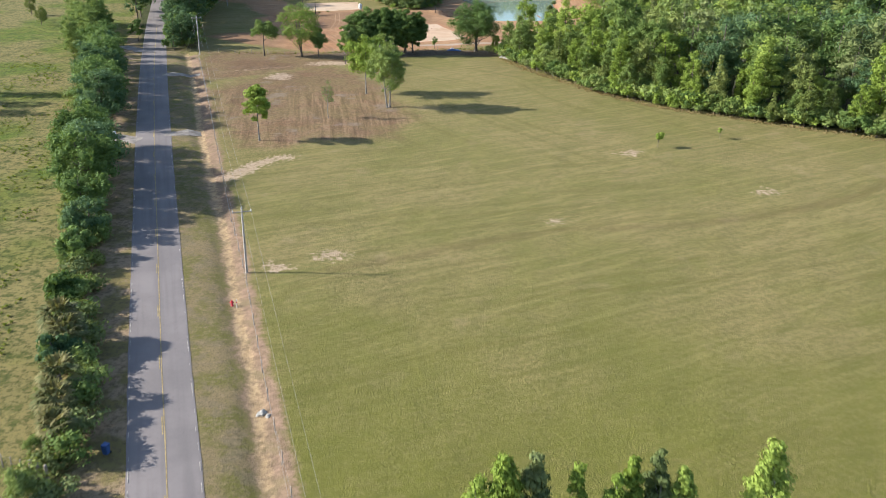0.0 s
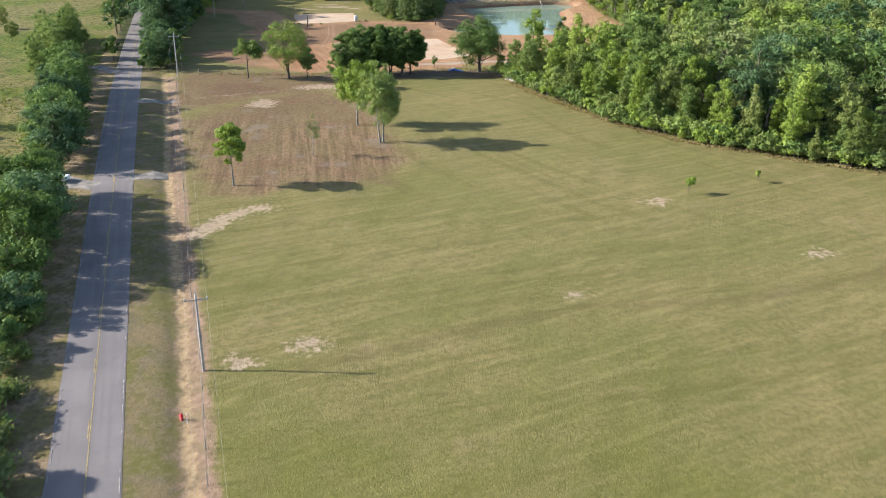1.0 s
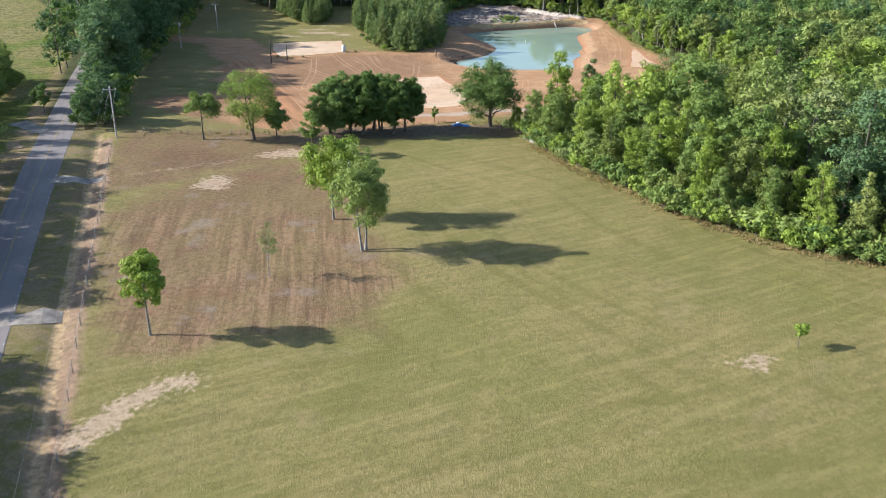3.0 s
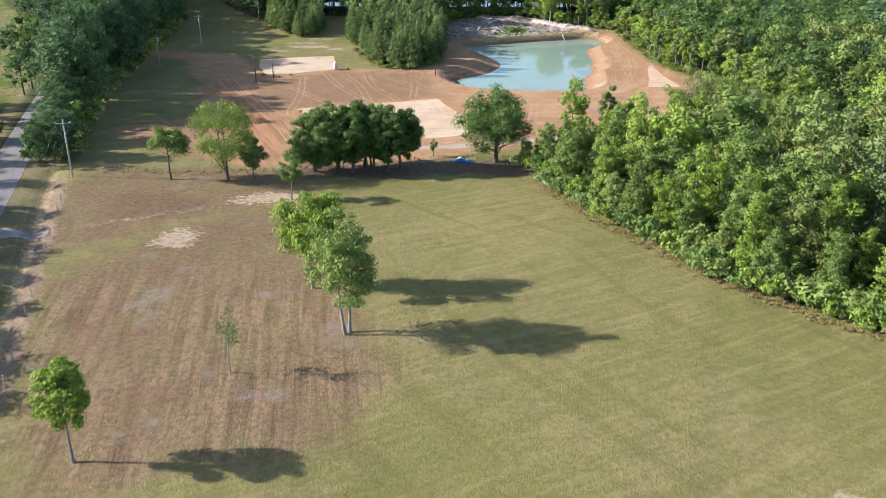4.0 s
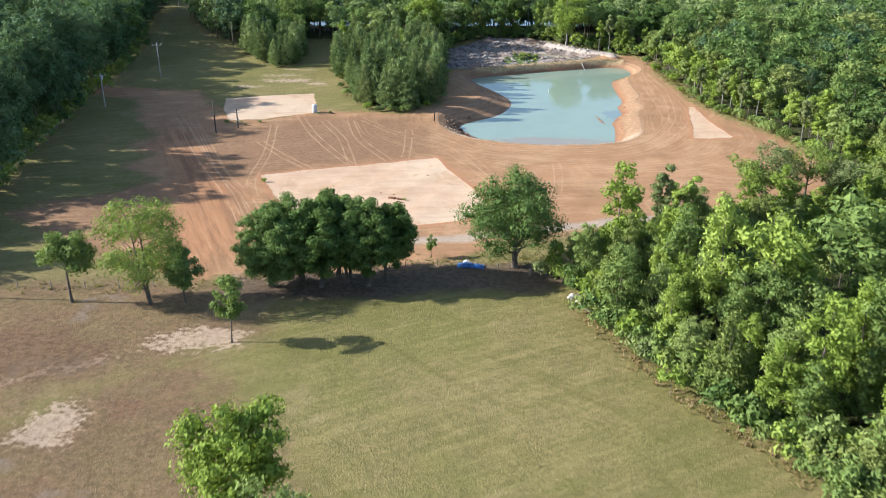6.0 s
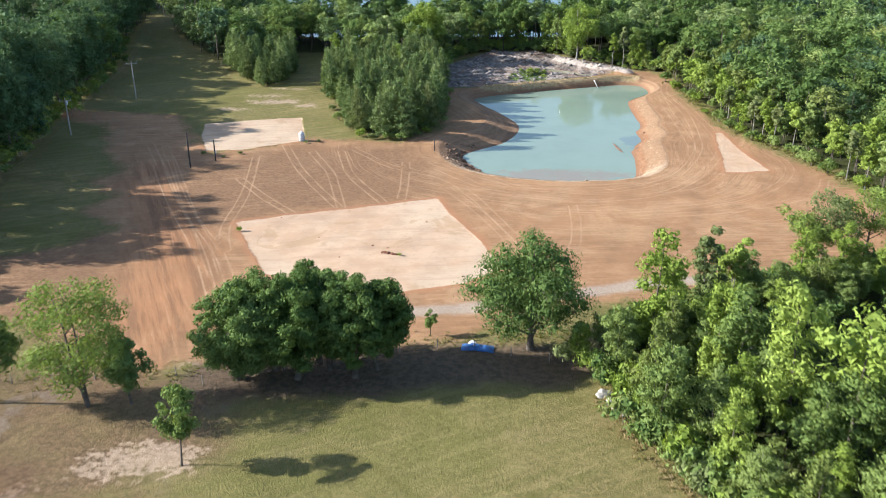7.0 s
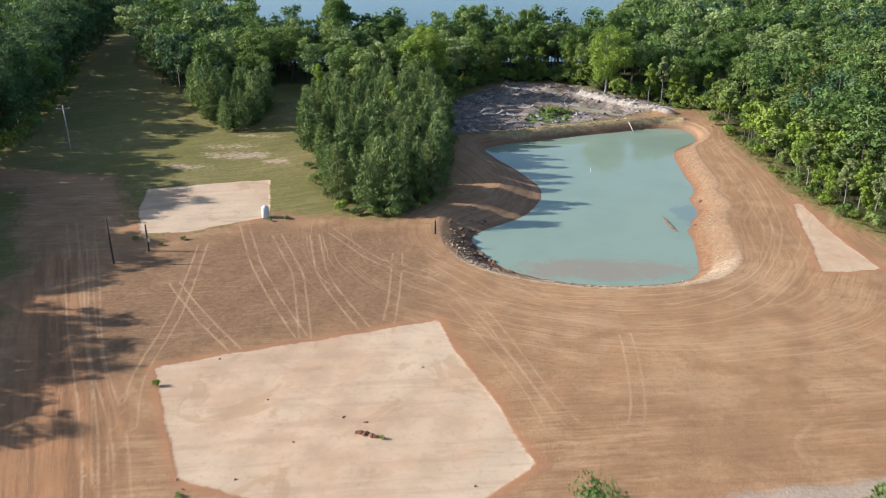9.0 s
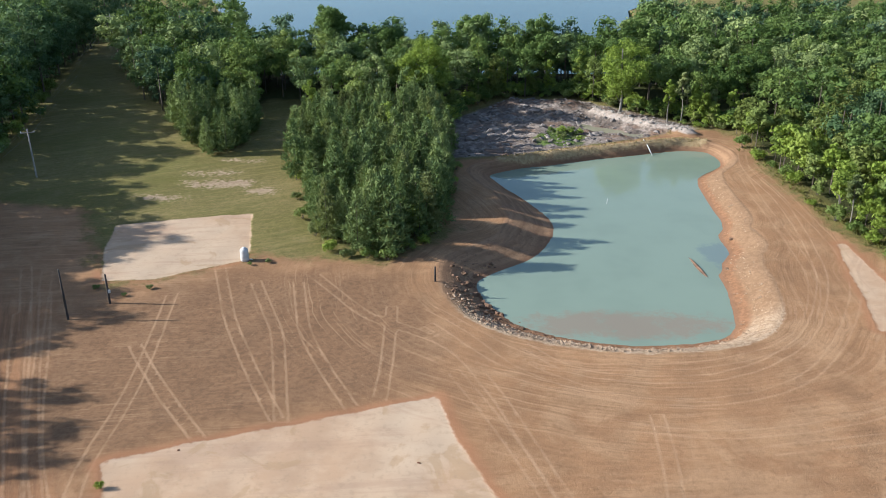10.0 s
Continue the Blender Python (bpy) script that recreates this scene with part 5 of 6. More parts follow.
for n, (x, y) in enumerate(smooth_line(HEDGE, 9)):
    x, y = x + (rng0.random() - 0.5) * 1.8, y + (rng0.random() - 0.5) * 1.5
    gap = 158 < y < 165
    if 226 < y:
        wood_tree(int(rng0.choice([0, 1, 3, 5])), x - 1.5, y, 0.55 + 0.26 * rng0.random(), rng0)
        wood_tree(int(rng0.choice([1, 3, 5])), x - 3.5, y + 2, 0.50 + 0.3 * rng0.random(), rng0)
    elif y < 124 and n % 3 == 0:
        wood_tree(int(rng0.choice([3, 5, 5])), x - 2.2, y + 1, 0.24 + 0.18 * rng0.random(), rng0)
    if not gap:
        shrub("roadside_shrub", on_land(x + rng0.random() * 2.0 - 0.6, y + rng0.random() * 2), "leafy green shrub in the roadside hedge", 300 + n, (2.0 if y > 116 else 1.5) + rng0.random() * 1.7, 1.6 + rng0.random() * 1.0,
              (M_GREEN, M_OLIVE, M_GREY)[int(rng0.integers(3))], 9, 56, 0.42, group="roadside hedge")


# ---------------------------------------------------------------- poles and fence
def utility_pole(at, height, label, turn=0.0, mat=None, arm=True):
    root = thing("utility_pole", at, label, "utility pole", turn=turn)
    part("pole", Tubes().add([(0, 0, -0.5), (0, 0, height * 0.5), (0, 0, height)], [0.17, 0.145, 0.11], 10).mesh("pole", mat or M_POLE), None, root)
    if arm:
        z = height - 0.45
        part("crossarm", box((2.5, 0.10, 0.13), (0, -0.15, z), 0.015), M_POLE, root)
        for s in (-1, 1):
            part("brace", Tubes().add([(s * 0.75, -0.16, z - 0.05), (0, -0.14, z - 0.75)], [0.022, 0.022], 5).mesh("brace", M_WIRE), None, root)
        for x, top in ((-1.15, z + 0.06), (0.0, height), (1.15, z + 0.06)):
            part("insulator", Tubes().add([(x, -0.15 if x else 0, top), (x, -0.15 if x else 0, top + 0.08), (x, -0.15 if x else 0, top + 0.14), (x, -0.15 if x else 0, top + 0.24)],
                                          [0.05, 0.09, 0.055, 0.03], 8).mesh("insulator", M_INSUL), None, root, "pale porcelain insulator")
    return root


POLES = [(8.0, -8.0, 9.1), (-25.2, 104.7, 9.1), (-66.5, 244.0, 10.3), (-80.5, 388.0, 9.3), (-112, 520, 9.5)]
for x, y, h in POLES:
    utility_pole(on_land(x, y), h, "weathered wooden utility pole with a crossarm", 17.0)


def cable(a, b, sag, r=0.010):
    q = np.linspace(0, 1, 17)
    a, b = np.array(a), np.array(b)
    pts = a[None] * (1 - q[:, None]) + b[None] * q[:, None]
    pts[:, 2] -= sag * 4 * q * (1 - q)
    ob = part("power_line", Tubes().add(pts, r, 4).mesh("power_line", M_WIRE), None)
    return tagged(ob, "thin sagging aluminium power line between poles", "cable", "overhead lines")


for (ax, ay, ah), (bx, by, bh) in zip(POLES[:-1], POLES[1:]):
    for off in (-1.15, 0.0, 1.15):
        c, s = math.cos(radians(17)), math.sin(radians(17))
        lift = (lambda h: h + 0.22 if off == 0 else h - 0.17)
        cable((ax + off * c, ay + off * s - 0.14, land_z(ax, ay) + lift(ah)), (bx + off * c, by + off * s - 0.14, land_z(bx, by) + lift(bh)), 1.6)
for x, y, h, label in ((-51.0, 329.5, 7.2, "dark bare wooden service pole on the dirt"), (-47.2, 334.2, 4.4, "short dark wooden service pole with a meter box"), (-3.4, 341.5, 2.3, "short wooden post beside the pond")):
    utility_pole(on_land(x, y), h, label, mat=M_DARKPOLE, arm=False)


def fence(line, gap, label, height=1.5, wires=(0.4, 0.8, 1.2)):
    p = np.array(line)
    run = np.concatenate([[0], np.cumsum(np.hypot(*np.diff(p, axis=0).T))])
    root = thing("fence", on_land(*line[0]), label, "fence")
    o = Vector(root.location)
    pts = []
    mesh = Tubes().add([(0, 0, -0.3), (0, 0, height)], [0.065, 0.055], 7).mesh("post", M_POST)
    for s in np.arange(0, run[-1], gap):
        x, y = np.interp(s, run, p[:, 0]), np.interp(s, run, p[:, 1])
        pts.append((x, y, land_z(x, y)))
        ob = part("post", mesh, None, root)
        ob.location = Vector(pts[-1]) - o
    for w in wires:
        part("wire", Tubes().add([tuple(Vector(q) - o + Vector((0, 0, w))) for q in pts], 0.006, 3).mesh("wire", M_WIRE), None, root)
    return root


fence(FENCE, 5.4, "weathered wooden post and wire fence along the roadside")
fence([(-62, 247), (-46, 247.0), (-31, 248.6), (-28.5, 246), (-12, 252.5), (0, 255.5), (12, 251.5), (18, 250)], 4.5, "low wire fence with wooden posts along the tree row", 1.2, (0.5, 1.0))


# ---------------------------------------------------------------- more poles and guys
tp = utility_pole(on_land(-83.9, 353.7), 8.2, "wooden utility pole with a crossarm and a grey transformer", 12.0)
part("transformer", Tubes().add([(0.3, -0.25, 6.9), (0.3, -0.25, 6.95), (0.3, -0.25, 7.75), (0.3, -0.25, 7.85)], [0.18, 0.24, 0.24, 0.12], 12).mesh("transformer", M_INSUL), None, tp, "pale grey transformer can")
x0, y0, h0 = POLES[2]
for dx, dy in ((-3.6, -3.0), (-2.6, -1.8), (2.0, -5.0)):
    z1 = land_z(x0 + dx, y0 + dy)
    ob = part("guy_wire", Tubes().add([(x0, y0, land_z(x0, y0) + h0 - 0.6), (x0 + dx, y0 + dy, z1 - 0.1)], 0.012, 4).mesh("guy_wire", M_WIRE), None)
    tagged(ob, "taut steel guy wire from the pole's top to the ground", "cable", "guy wires")
meter = part("meter_box", box((0.3, 0.16, 0.5), (-46.95, 334.05, land_z(-47.2, 334.2) + 1.9), 0.02), M_INSUL)
tagged(meter, "small grey electric meter box on a service pole", "meter box")

# ---------------------------------------------------------------- things by the road
M_BLUE = plain("blue_plastic", (0.03, 0.07, 0.20), 0.2, 6.0, 0.45, bump=0.1)
M_TARP = plain("blue_tarpaulin", (0.03, 0.09, 0.24), 0.3, 4.0, 0.5, bump=0.6)
M_WHITEPLASTIC = plain("white_plastic", (0.50, 0.50, 0.49), 0.1, 6.0, 0.45, bump=0.1)
M_REDPAINT = plain("red_paint", (0.48, 0.03, 0.04), 0.2, 6.0, 0.45, bump=0.1)
M_ROCK = plain("pale_stone", (0.34, 0.32, 0.28), 0.3, 2.0, 0.95, bump=0.7)
M_RUST = plain("red_clay_debris", (0.17, 0.075, 0.045), 0.4, 3.0, 0.95, bump=0.8)
M_TYRE = plain("tyre_rubber", (0.025, 0.025, 0.027), 0.2, 8.0, 0.8)
M_CARPAINT = plain("white_car_paint", (0.70, 0.71, 0.72), 0.05, 2.0, 0.25, bump=0.02, spec=0.5)
M_CARGLASS = plain("dark_car_glass", (0.02, 0.025, 0.03), 0.1, 2.0, 0.08, bump=0.0, spec=0.6)
M_PIPE = plain("white_pipe", (0.66, 0.65, 0.62), 0.1, 6.0, 0.5)
M_CLAY = plain("wet_clay", (0.16, 0.095, 0.058), 0.4, 2.0, 0.9, bump=0.8)


def wheelie_bin(at):
    root = thing("wheelie_bin", at, "dark blue plastic wheelie bin on the verge", "bin", turn=-15)
    bm = bmesh.new()
    bmesh.ops.create_cone(bm, cap_ends=True, segments=4, radius1=0.33, radius2=0.42, depth=0.95, matrix=pose(0, 0, 0.55, 0, 0, 45))
    bmesh.ops.bevel(bm, geom=bm.edges[:], offset=0.03, segments=2, affect="EDGES")
    part("body", bm, M_BLUE, root)
    part("lid", box((0.62, 0.68, 0.07), (0, 0, 1.06), 0.03), M_BLUE, root, "pale weathered blue lid")
    for s in (-1, 1):
        part("wheel", Tubes().add([(s * 0.22, 0.28, 0.12), (s * 0.30, 0.28, 0.12)], [0.12, 0.12], 12).mesh("wheel", M_TYRE), None, root)
    part("handle", Tubes().add([(-0.25, 0.36, 1.02), (0.25, 0.36, 1.02)], [0.02, 0.02], 6).mesh("handle", M_BLUE), None, root)


wheelie_bin(on_land(-30.0, 65.8))


def car(at, turn):
    root = thing("car", at, "white pickup parked on a gravel driveway behind the hedge", "car", turn=turn)
    bm = bmesh.new()
    for size, pos in (((1.85, 5.2, 0.62), (0, 0, 0.78)), ((1.75, 1.3, 0.12), (0, 1.85, 1.12))):
        bmesh.ops.create_cube(bm, size=1.0, matrix=pose(*pos) @ Matrix.Diagonal((*size, 1)))
    bmesh.ops.bevel(bm, geom=bm.edges[:], offset=0.07, segments=2, affect="EDGES")
    part("body", bm, M_CARPAINT, root)
    bm = bmesh.new()
    bmesh.ops.create_cone(bm, cap_ends=True, segments=4, radius1=1.25, radius2=0.98, depth=0.72, matrix=pose(0, 0.25, 1.42) @ Matrix.Diagonal((0.98, 1.15, 1, 1)) @ pose(0, 0, 0, 0, 0, 45))
    bmesh.ops.bevel(bm, geom=bm.edges[:], offset=0.06, segments=2, affect="EDGES")
    cabin = part("cabin", bm, M_CARPAINT, root)
    part("windscreen", box((1.35, 0.04, 0.45), (0, 1.13, 1.42), 0.01), M_CARGLASS, cabin)
    for s in (-1, 1):
        part("side_window", box((0.04, 1.3, 0.40), (s * 0.80, 0.25, 1.45), 0.01), M_CARGLASS, cabin)
        part("headlight", box((0.35, 0.05, 0.16), (s * 0.68, 2.60, 0.88), 0.02), M_INSUL, root)
        for yy in (-1.6, 1.65):
            w = part("wheel", Tubes().add([(s * 0.72, yy, 0.37), (s * 0.95, yy, 0.37)], [0.37, 0.37], 16).mesh("wheel", M_TYRE), None, root)
            part("rim", Tubes().add([(s * 0.93, yy, 0.37), (s * 0.96, yy, 0.37)], [0.22, 0.2], 12).mesh("rim", M_WIRE), None, w)


car(on_land(-64.4, 162.4), 75.0)


def marker_post(at):
    root = thing("marker_post", at, "white plastic marker post in the sandy ditch", "marker post")
    part("post", Tubes().add([(0, 0, -0.2), (0, 0, 0.9), (0, 0, 1.15)], [0.05, 0.05, 0.04], 8).mesh("post", M_WHITEPLASTIC), None, root)
    part("band", Tubes().add([(0, 0, 0.75), (0, 0, 0.9)], [0.056, 0.056], 8).mesh("band", M_REDPAINT), None, root, "red reflective band")


marker_post(on_land(-24.6, 95.7))


def valve(at):
    root = thing("water_valve", at, "red painted water valve standing in the ditch", "valve")
    part("barrel", Tubes().add([(0, 0, -0.2), (0, 0, 0.1), (0, 0, 0.12), (0, 0, 0.62), (0, 0, 0.78)], [0.20, 0.20, 0.14, 0.14, 0.06], 12).mesh("barrel", M_REDPAINT), None, root)
    for s in (-1, 1):
        part("cap", Tubes().add([(s * 0.12, 0, 0.45), (s * 0.26, 0, 0.45)], [0.08, 0.07], 8).mesh("cap", M_REDPAINT), None, root)


valve(on_land(-25.3, 96.2))


def rock(name, at, size, label, seed, mat, group="", category="rock", turn=None):
    """A lumpy stone, sunk a little into the soil."""
    bm = bmesh.new()
    bmesh.ops.create_icosphere(bm, subdivisions=3, radius=1.0)
    for v in bm.verts:
        d = v.co.normalized()
        k = 1 + 0.38 * noise.noise(d * 1.3 + Vector((seed * 7.1, 0, 0))) + 0.16 * noise.noise(d * 3.5 + Vector((0, seed * 3.3, 0)))
        v.co = Vector((d.x * size[0], d.y * size[1], max(-0.35, d.z) * size[2])) * k
    ob = part(name, bm, mat)
    ob.matrix_basis = pose(*at, 0, 0, seed * 57 if turn is None else turn)
    return tagged(ob, label, category, group)


rock("boulder", on_land(-17.3, 73.3), (0.6, 0.45, 0.4), "pale weathered boulder beside the fence", 1, M_ROCK)
rock("boulder", on_land(-16.6, 72.7), (0.3, 0.28, 0.22), "small pale boulder beside the fence", 2, M_ROCK)
for i, (x, y, s) in enumerate([(16.2, 244.6, 0.95), (16.8, 243.0, 0.8), (17.2, 241.9, 0.85), (17.6, 240.8, 0.6), (16.4, 243.8, 0.5)]):
    rock("boulder", on_land(x, y), (s, s * 0.8, s * 0.55), "pale broken boulder at the woodland corner", 10 + i, M_ROCK, "boulders at the corner")
rock("clay_spit", (36.4, 351.6, WATER - 0.10), (0.32, 3.4, 0.26), "narrow reddish clay spit rising from the pond", 21, M_CLAY, category="mound", turn=8)
for i, (x, y, s) in enumerate([(4.0, 338.2, 0.7), (2.4, 341.5, 0.8), (1.2, 344.0, 0.9), (5.8, 336.2, 0.5), (3.0, 336.9, 0.6), (0.8, 347.2, 0.6), (40.6, 350.4, 0.4), (8.2, 334.0, 0.45), (43.2, 367, 0.35), (44.0, 360.8, 0.4)]):
    rock("clay_lump", on_land(x, y), (s, s * 0.75, s * 0.6), "crumbled clay lump on the pond's bank", 40 + i, M_CLAY, "clay lumps on the bank", "clay lump")


def tarp(at):
    """A crumpled sheet over a low heap."""
    bm = bmesh.new()
    bmesh.ops.create_grid(bm, x_segments=26, y_segments=18, size=1.0)
    for v in bm.verts:
        x, y = v.co.x * 1.9, v.co.y * 0.8
        edge = max(abs(v.co.x), abs(v.co.y))
        hump = 0.62 * math.exp(-((x + 0.5) / 1.1) ** 2 - (y / 0.7) ** 2) + 0.3 * math.exp(-((x - 1.1) / 0.6) ** 2 - (y / 0.6) ** 2)
        v.co = Vector((x + 0.15 * noise.noise(Vector((y * 2, 3, 0))), y + 0.2 * noise.noise(Vector((x * 1.5, 7, 0))), 0.05 + hump + 0.10 * noise.noise(Vector((x * 2.5, y * 2.5, 0))) * (1.2 - edge)))
    geom = bmesh.ops.solidify(bm, geom=bm.faces[:], thickness=0.03)
    ob = part("tarpaulin", bm, M_TARP)
    ob.matrix_basis = pose(*at, 0, 0, -8)
    tagged(ob, "crumpled bright blue tarpaulin over a low heap", "tarpaulin")
    sack = rock("white_sack", (at[0] - 0.5, at[1] + 0.55, at[2] + 0.3), (0.6, 0.35, 0.4), "white plastic sack lying on the tarpaulin", 31, M_WHITEPLASTIC, category="sack")


tarp(on_land(3.0, 254.9))


def tank(at):
    root = thing("storage_tank", at, "white upright plastic tank on the pale building pad", "tank")
    part("shell", Tubes().add([(0, 0, 0), (0, 0, 0.05), (0, 0, 1.75), (0, 0, 1.98), (0, 0, 2.06)], [0.58, 0.62, 0.62, 0.42, 0.18], 20).mesh("shell", M_WHITEPLASTIC), None, root)
    part("lid", Tubes().add([(0, 0, 2.02), (0, 0, 2.12), (0, 0, 2.14)], [0.24, 0.24, 0.1], 14).mesh("lid", M_INSUL), None, root, "grey round lid")
    part("outlet", Tubes().add([(0.6, 0, 0.2), (1.1, 0, 0.2), (1.2, 0, 0.1)], [0.06, 0.06, 0.06], 8).mesh("outlet", M_PIPE), None, root)
    for i in range(3):
        part("rib", Tubes().add([(0, 0, 0.4 + i * 0.5), (0, 0, 0.46 + i * 0.5)], [0.64, 0.64], 20).mesh("rib", M_WHITEPLASTIC), None, root)


tank(on_land(-32.1, 348.9))

ob = part("drain_pipe", Tubes().add([(39.0, 409.4, land_z(39.0, 409.4) + 0.20), (39.6, 407.8, land_z(39.6, 407.8) + 0.25), (40.3, 405.9, WATER + 0.05)], [0.085, 0.085, 0.085], 10).mesh("drain_pipe", M_PIPE), None)
tagged(ob, "white plastic drain pipe sloping into the pond", "pipe")
ob = part("stake", Tubes().add([(26.6, 378.0, WATER - 0.5), (26.7, 378.0, WATER + 1.1)], [0.045, 0.04], 7).mesh("stake", M_WHITEPLASTIC), None)
tagged(ob, "thin white stake standing in the pond water", "stake")

# debris on the building pad
for i, (x, y, s) in enumerate([(-10.0, 284.6, 0.5), (-9.4, 284.35, 0.5), (-8.8, 284.1, 0.48), (-8.3, 283.9, 0.4)]):
    rock("clay_clod", on_land(x, y), (s, s * 0.6, s * 0.55), "heap of rust-red clay clods on the pad", 60 + i, M_RUST, "clods on the pad", "clay clod")
bush(-7.7, 283.6, 0.16, rng0, "weeds on the pads")
for x, y in ((-16.5, 283), (-12.0, 287.5), (-20.6, 291.0), (-21.0, 277.0), (-25.5, 275.5), (-26.5, 277), (-9.6, 286.6), (1.5, 276), (-4, 298), (-28, 300)):
    rock("clod", on_land(x, y), (0.14 + 0.12 * rng0.random(), 0.12, 0.09), "small dark clod on the pale pad", int(70 + x), M_RUST, "clods on the pad", "clay clod")
for x, y in ((-25.6, 274.4), (-25.0, 273.2), (-33.6, 294), (-50.8, 338.8), (-46, 336.5), (-43.2, 338.8), (-31, 347.2), (-28.5, 348.0)):
    bush(x, y, 0.16 + 0.12 * rng0.random(), rng0, "weeds on the pads")


# ---------------------------------------------------------------- palms and special trees
def palm(at, height, crown, seed, label):
    rng = np.random.default_rng(seed)
    root = thing("cabbage_palm", at, label, "palm", "palms by the road")
    part("trunk", Tubes().add([(0, 0, -0.3), (0.1, 0, height * 0.5), (0, 0, height)], [0.24, 0.2, 0.18], 9).mesh("trunk", M_BARK), None, root)
    for i in range(34):
        a, e = rng.random() * 6.28, -0.5 + 1.8 * rng.random()
        V, F = [], []
        out = np.array([math.cos(a) * math.cos(e), math.sin(a) * math.cos(e), math.sin(e)])
        side = np.array([-math.sin(a), math.cos(a), 0])
        hub = np.array([0, 0, height]) + out * crown * 0.45
        for j, f in enumerate(np.linspace(-1.15, 1.15, 9)):
            w = out * math.cos(f) + side * math.sin(f)
            tip = hub + w * crown * 0.62 + np.array([0, 0, -0.30 * crown * (0.4 + abs(f) * 0.4)])
            mid = hub + w * crown * 0.34
            n = np.cross(w, np.array([0, 0, 1.0]))
            n = n / (np.linalg.norm(n) + 1e-6) * crown * 0.055
            k = len(V)
            V += [hub, mid + n, tip, mid - n]
            F.append([k, k + 1, k + 2, k + 3])
        frond = part("frond", raw_mesh("frond", np.array(V), np.array(F), (M_PALM,)), None, root)
        part("stalk", Tubes().add([(0, 0, height - 0.1), tuple(hub)], [0.03, 0.018], 4).mesh("stalk", M_PALM), None, frond)
    return root


for i, (x, y, h, c) in enumerate([(-40.3, 83.4, 2.6, 2.7), (-41.6, 85.6, 3.4, 2.6), (-37.4, 74.6, 3.0, 2.5), (-36.4, 71.0, 2.4, 2.3), (-34.6, 66.6, 2.2, 2.2)]):
    palm(on_land(x, y), h, c, 400 + i, "shaggy cabbage palm with some yellowed fronds in the hedge")
fence([(-40.5, 64.6), (-38.2, 63.6), (-36.0, 62.8)], 1.1, "weathered wooden paddock fence corner", 1.4, (0.7, 1.2))
for x, y in ((-35.2, 62.2), (-34.4, 61.8), (-33.6, 61.6)):
    ob = part("wooden_post", Tubes().add([(0, 0, -0.3), (0, 0, 1.9), (0, 0, 2.0)], [0.16, 0.15, 0.12], 8).mesh("wooden_post", M_POST), None)
    ob.matrix_basis = pose(*on_land(x, y), 4, 3, 0)
    tagged(ob, "stout weathered wooden gatepost", "post", "gateposts")


def bare_tree(at, height, seed, label):
    rng = np.random.default_rng(seed)
    root = thing("dead_tree", at, label, "tree")
    T = Tubes()

    def grow(p, d, length, r, level):
        q = p + d * length
        m = (p + q) / 2 + rng.normal(size=3) * length * 0.06
        T.add([p, m, q], [r, r * 0.8, r * 0.55], 6 if level < 2 else 4)
        if level < 4:
            for _ in range(3 if level < 2 else 2):
                e = d + rng.normal(size=3) * 0.5 + np.array([0, 0, 0.12])
                grow(p + d * length * (0.55 + 0.45 * rng.random()), e / np.linalg.norm(e), length * (0.6 + 0.2 * rng.random()), r * 0.5, level + 1)

    grow(np.array([0, 0, -0.2]), np.array([0.1, 0, 1.0]), height * 0.34, height * 0.022, 0)
    part("trunk", T.mesh("trunk", M_DEAD), None, root)
    return root


bare_tree(on_land(26.2, 262.0), 7.5, 7, "bare dead tree with dark forked branches")
bare_tree(on_land(66.0, 200.0), 13.0, 9, "bare pale dead tree among green crowns")
for i, (x, y, h, r, lean) in enumerate([(52.6, 275.4, 10.6, 3.6, -0.72), (54.6, 277.0, 12.4, 4.2, -0.28), (58.4, 279.0, 12.6, 4.8, 0.02), (61.5, 276.5, 10.5, 3.8, 0.25)]):
    tree("leaning_pine", on_land(x, y), "thin-crowned grey-green pine leaning over the dirt lot", 141 + i, h, r, 4.6, M_GREY if i % 2 else M_ELM, M_BARK, "ball", 40, 60, 0.36, 0.22, 1, 0, 26, lean=lean, group="leaning pines", core=0.2)
tree("young_tree", on_land(30.2, 260.0), "slender grey-green tree at the lot's edge", 82, 14.0, 2.3, 3.0, M_GREY, M_PALEBARK, "egg", 40, 60, 0.40, 0.13)
tree("young_tree", on_land(34.4, 262.5), "slender bright green tree at the lot's edge", 83, 12.0, 2.4, 2.5, M_BRIGHT, M_PALEBARK, "ball", 36, 90, 0.42, 0.13)
tree("sycamore_tree", on_land(37.5, 431.0), "tall pale-trunked tree behind the spoil bank", 84, 18.0, 6.4, 3.6, M_BRIGHT, M_PALEBARK, "ball", 90, 100, 0.42, 0.34, 1, 0, 22, core=0.3)
tree("sycamore_tree", on_land(-7.0, 431.0), "broad yellow-green tree above the pines", 85, 19.0, 6.5, 5.0, M_BRIGHT, M_PALEBARK, "ball", 90, 100, 0.42, 0.34, 1, 0, 16)
for i, (x, y, h) in enumerate([(-33, 470, 21), (5, 468, 20), (-18, 466, 15), (22, 470, 16), (48, 470, 16)]):
    tree("tall_oak", on_land(x, y), "tall dark tree standing above the woodland", 86 + i, h, 5.5, 7.0, M_OAK, M_BARK, "ball", 90, 90, 0.5, 0.3, 1, 0, 12, group="tall trees by the lake")
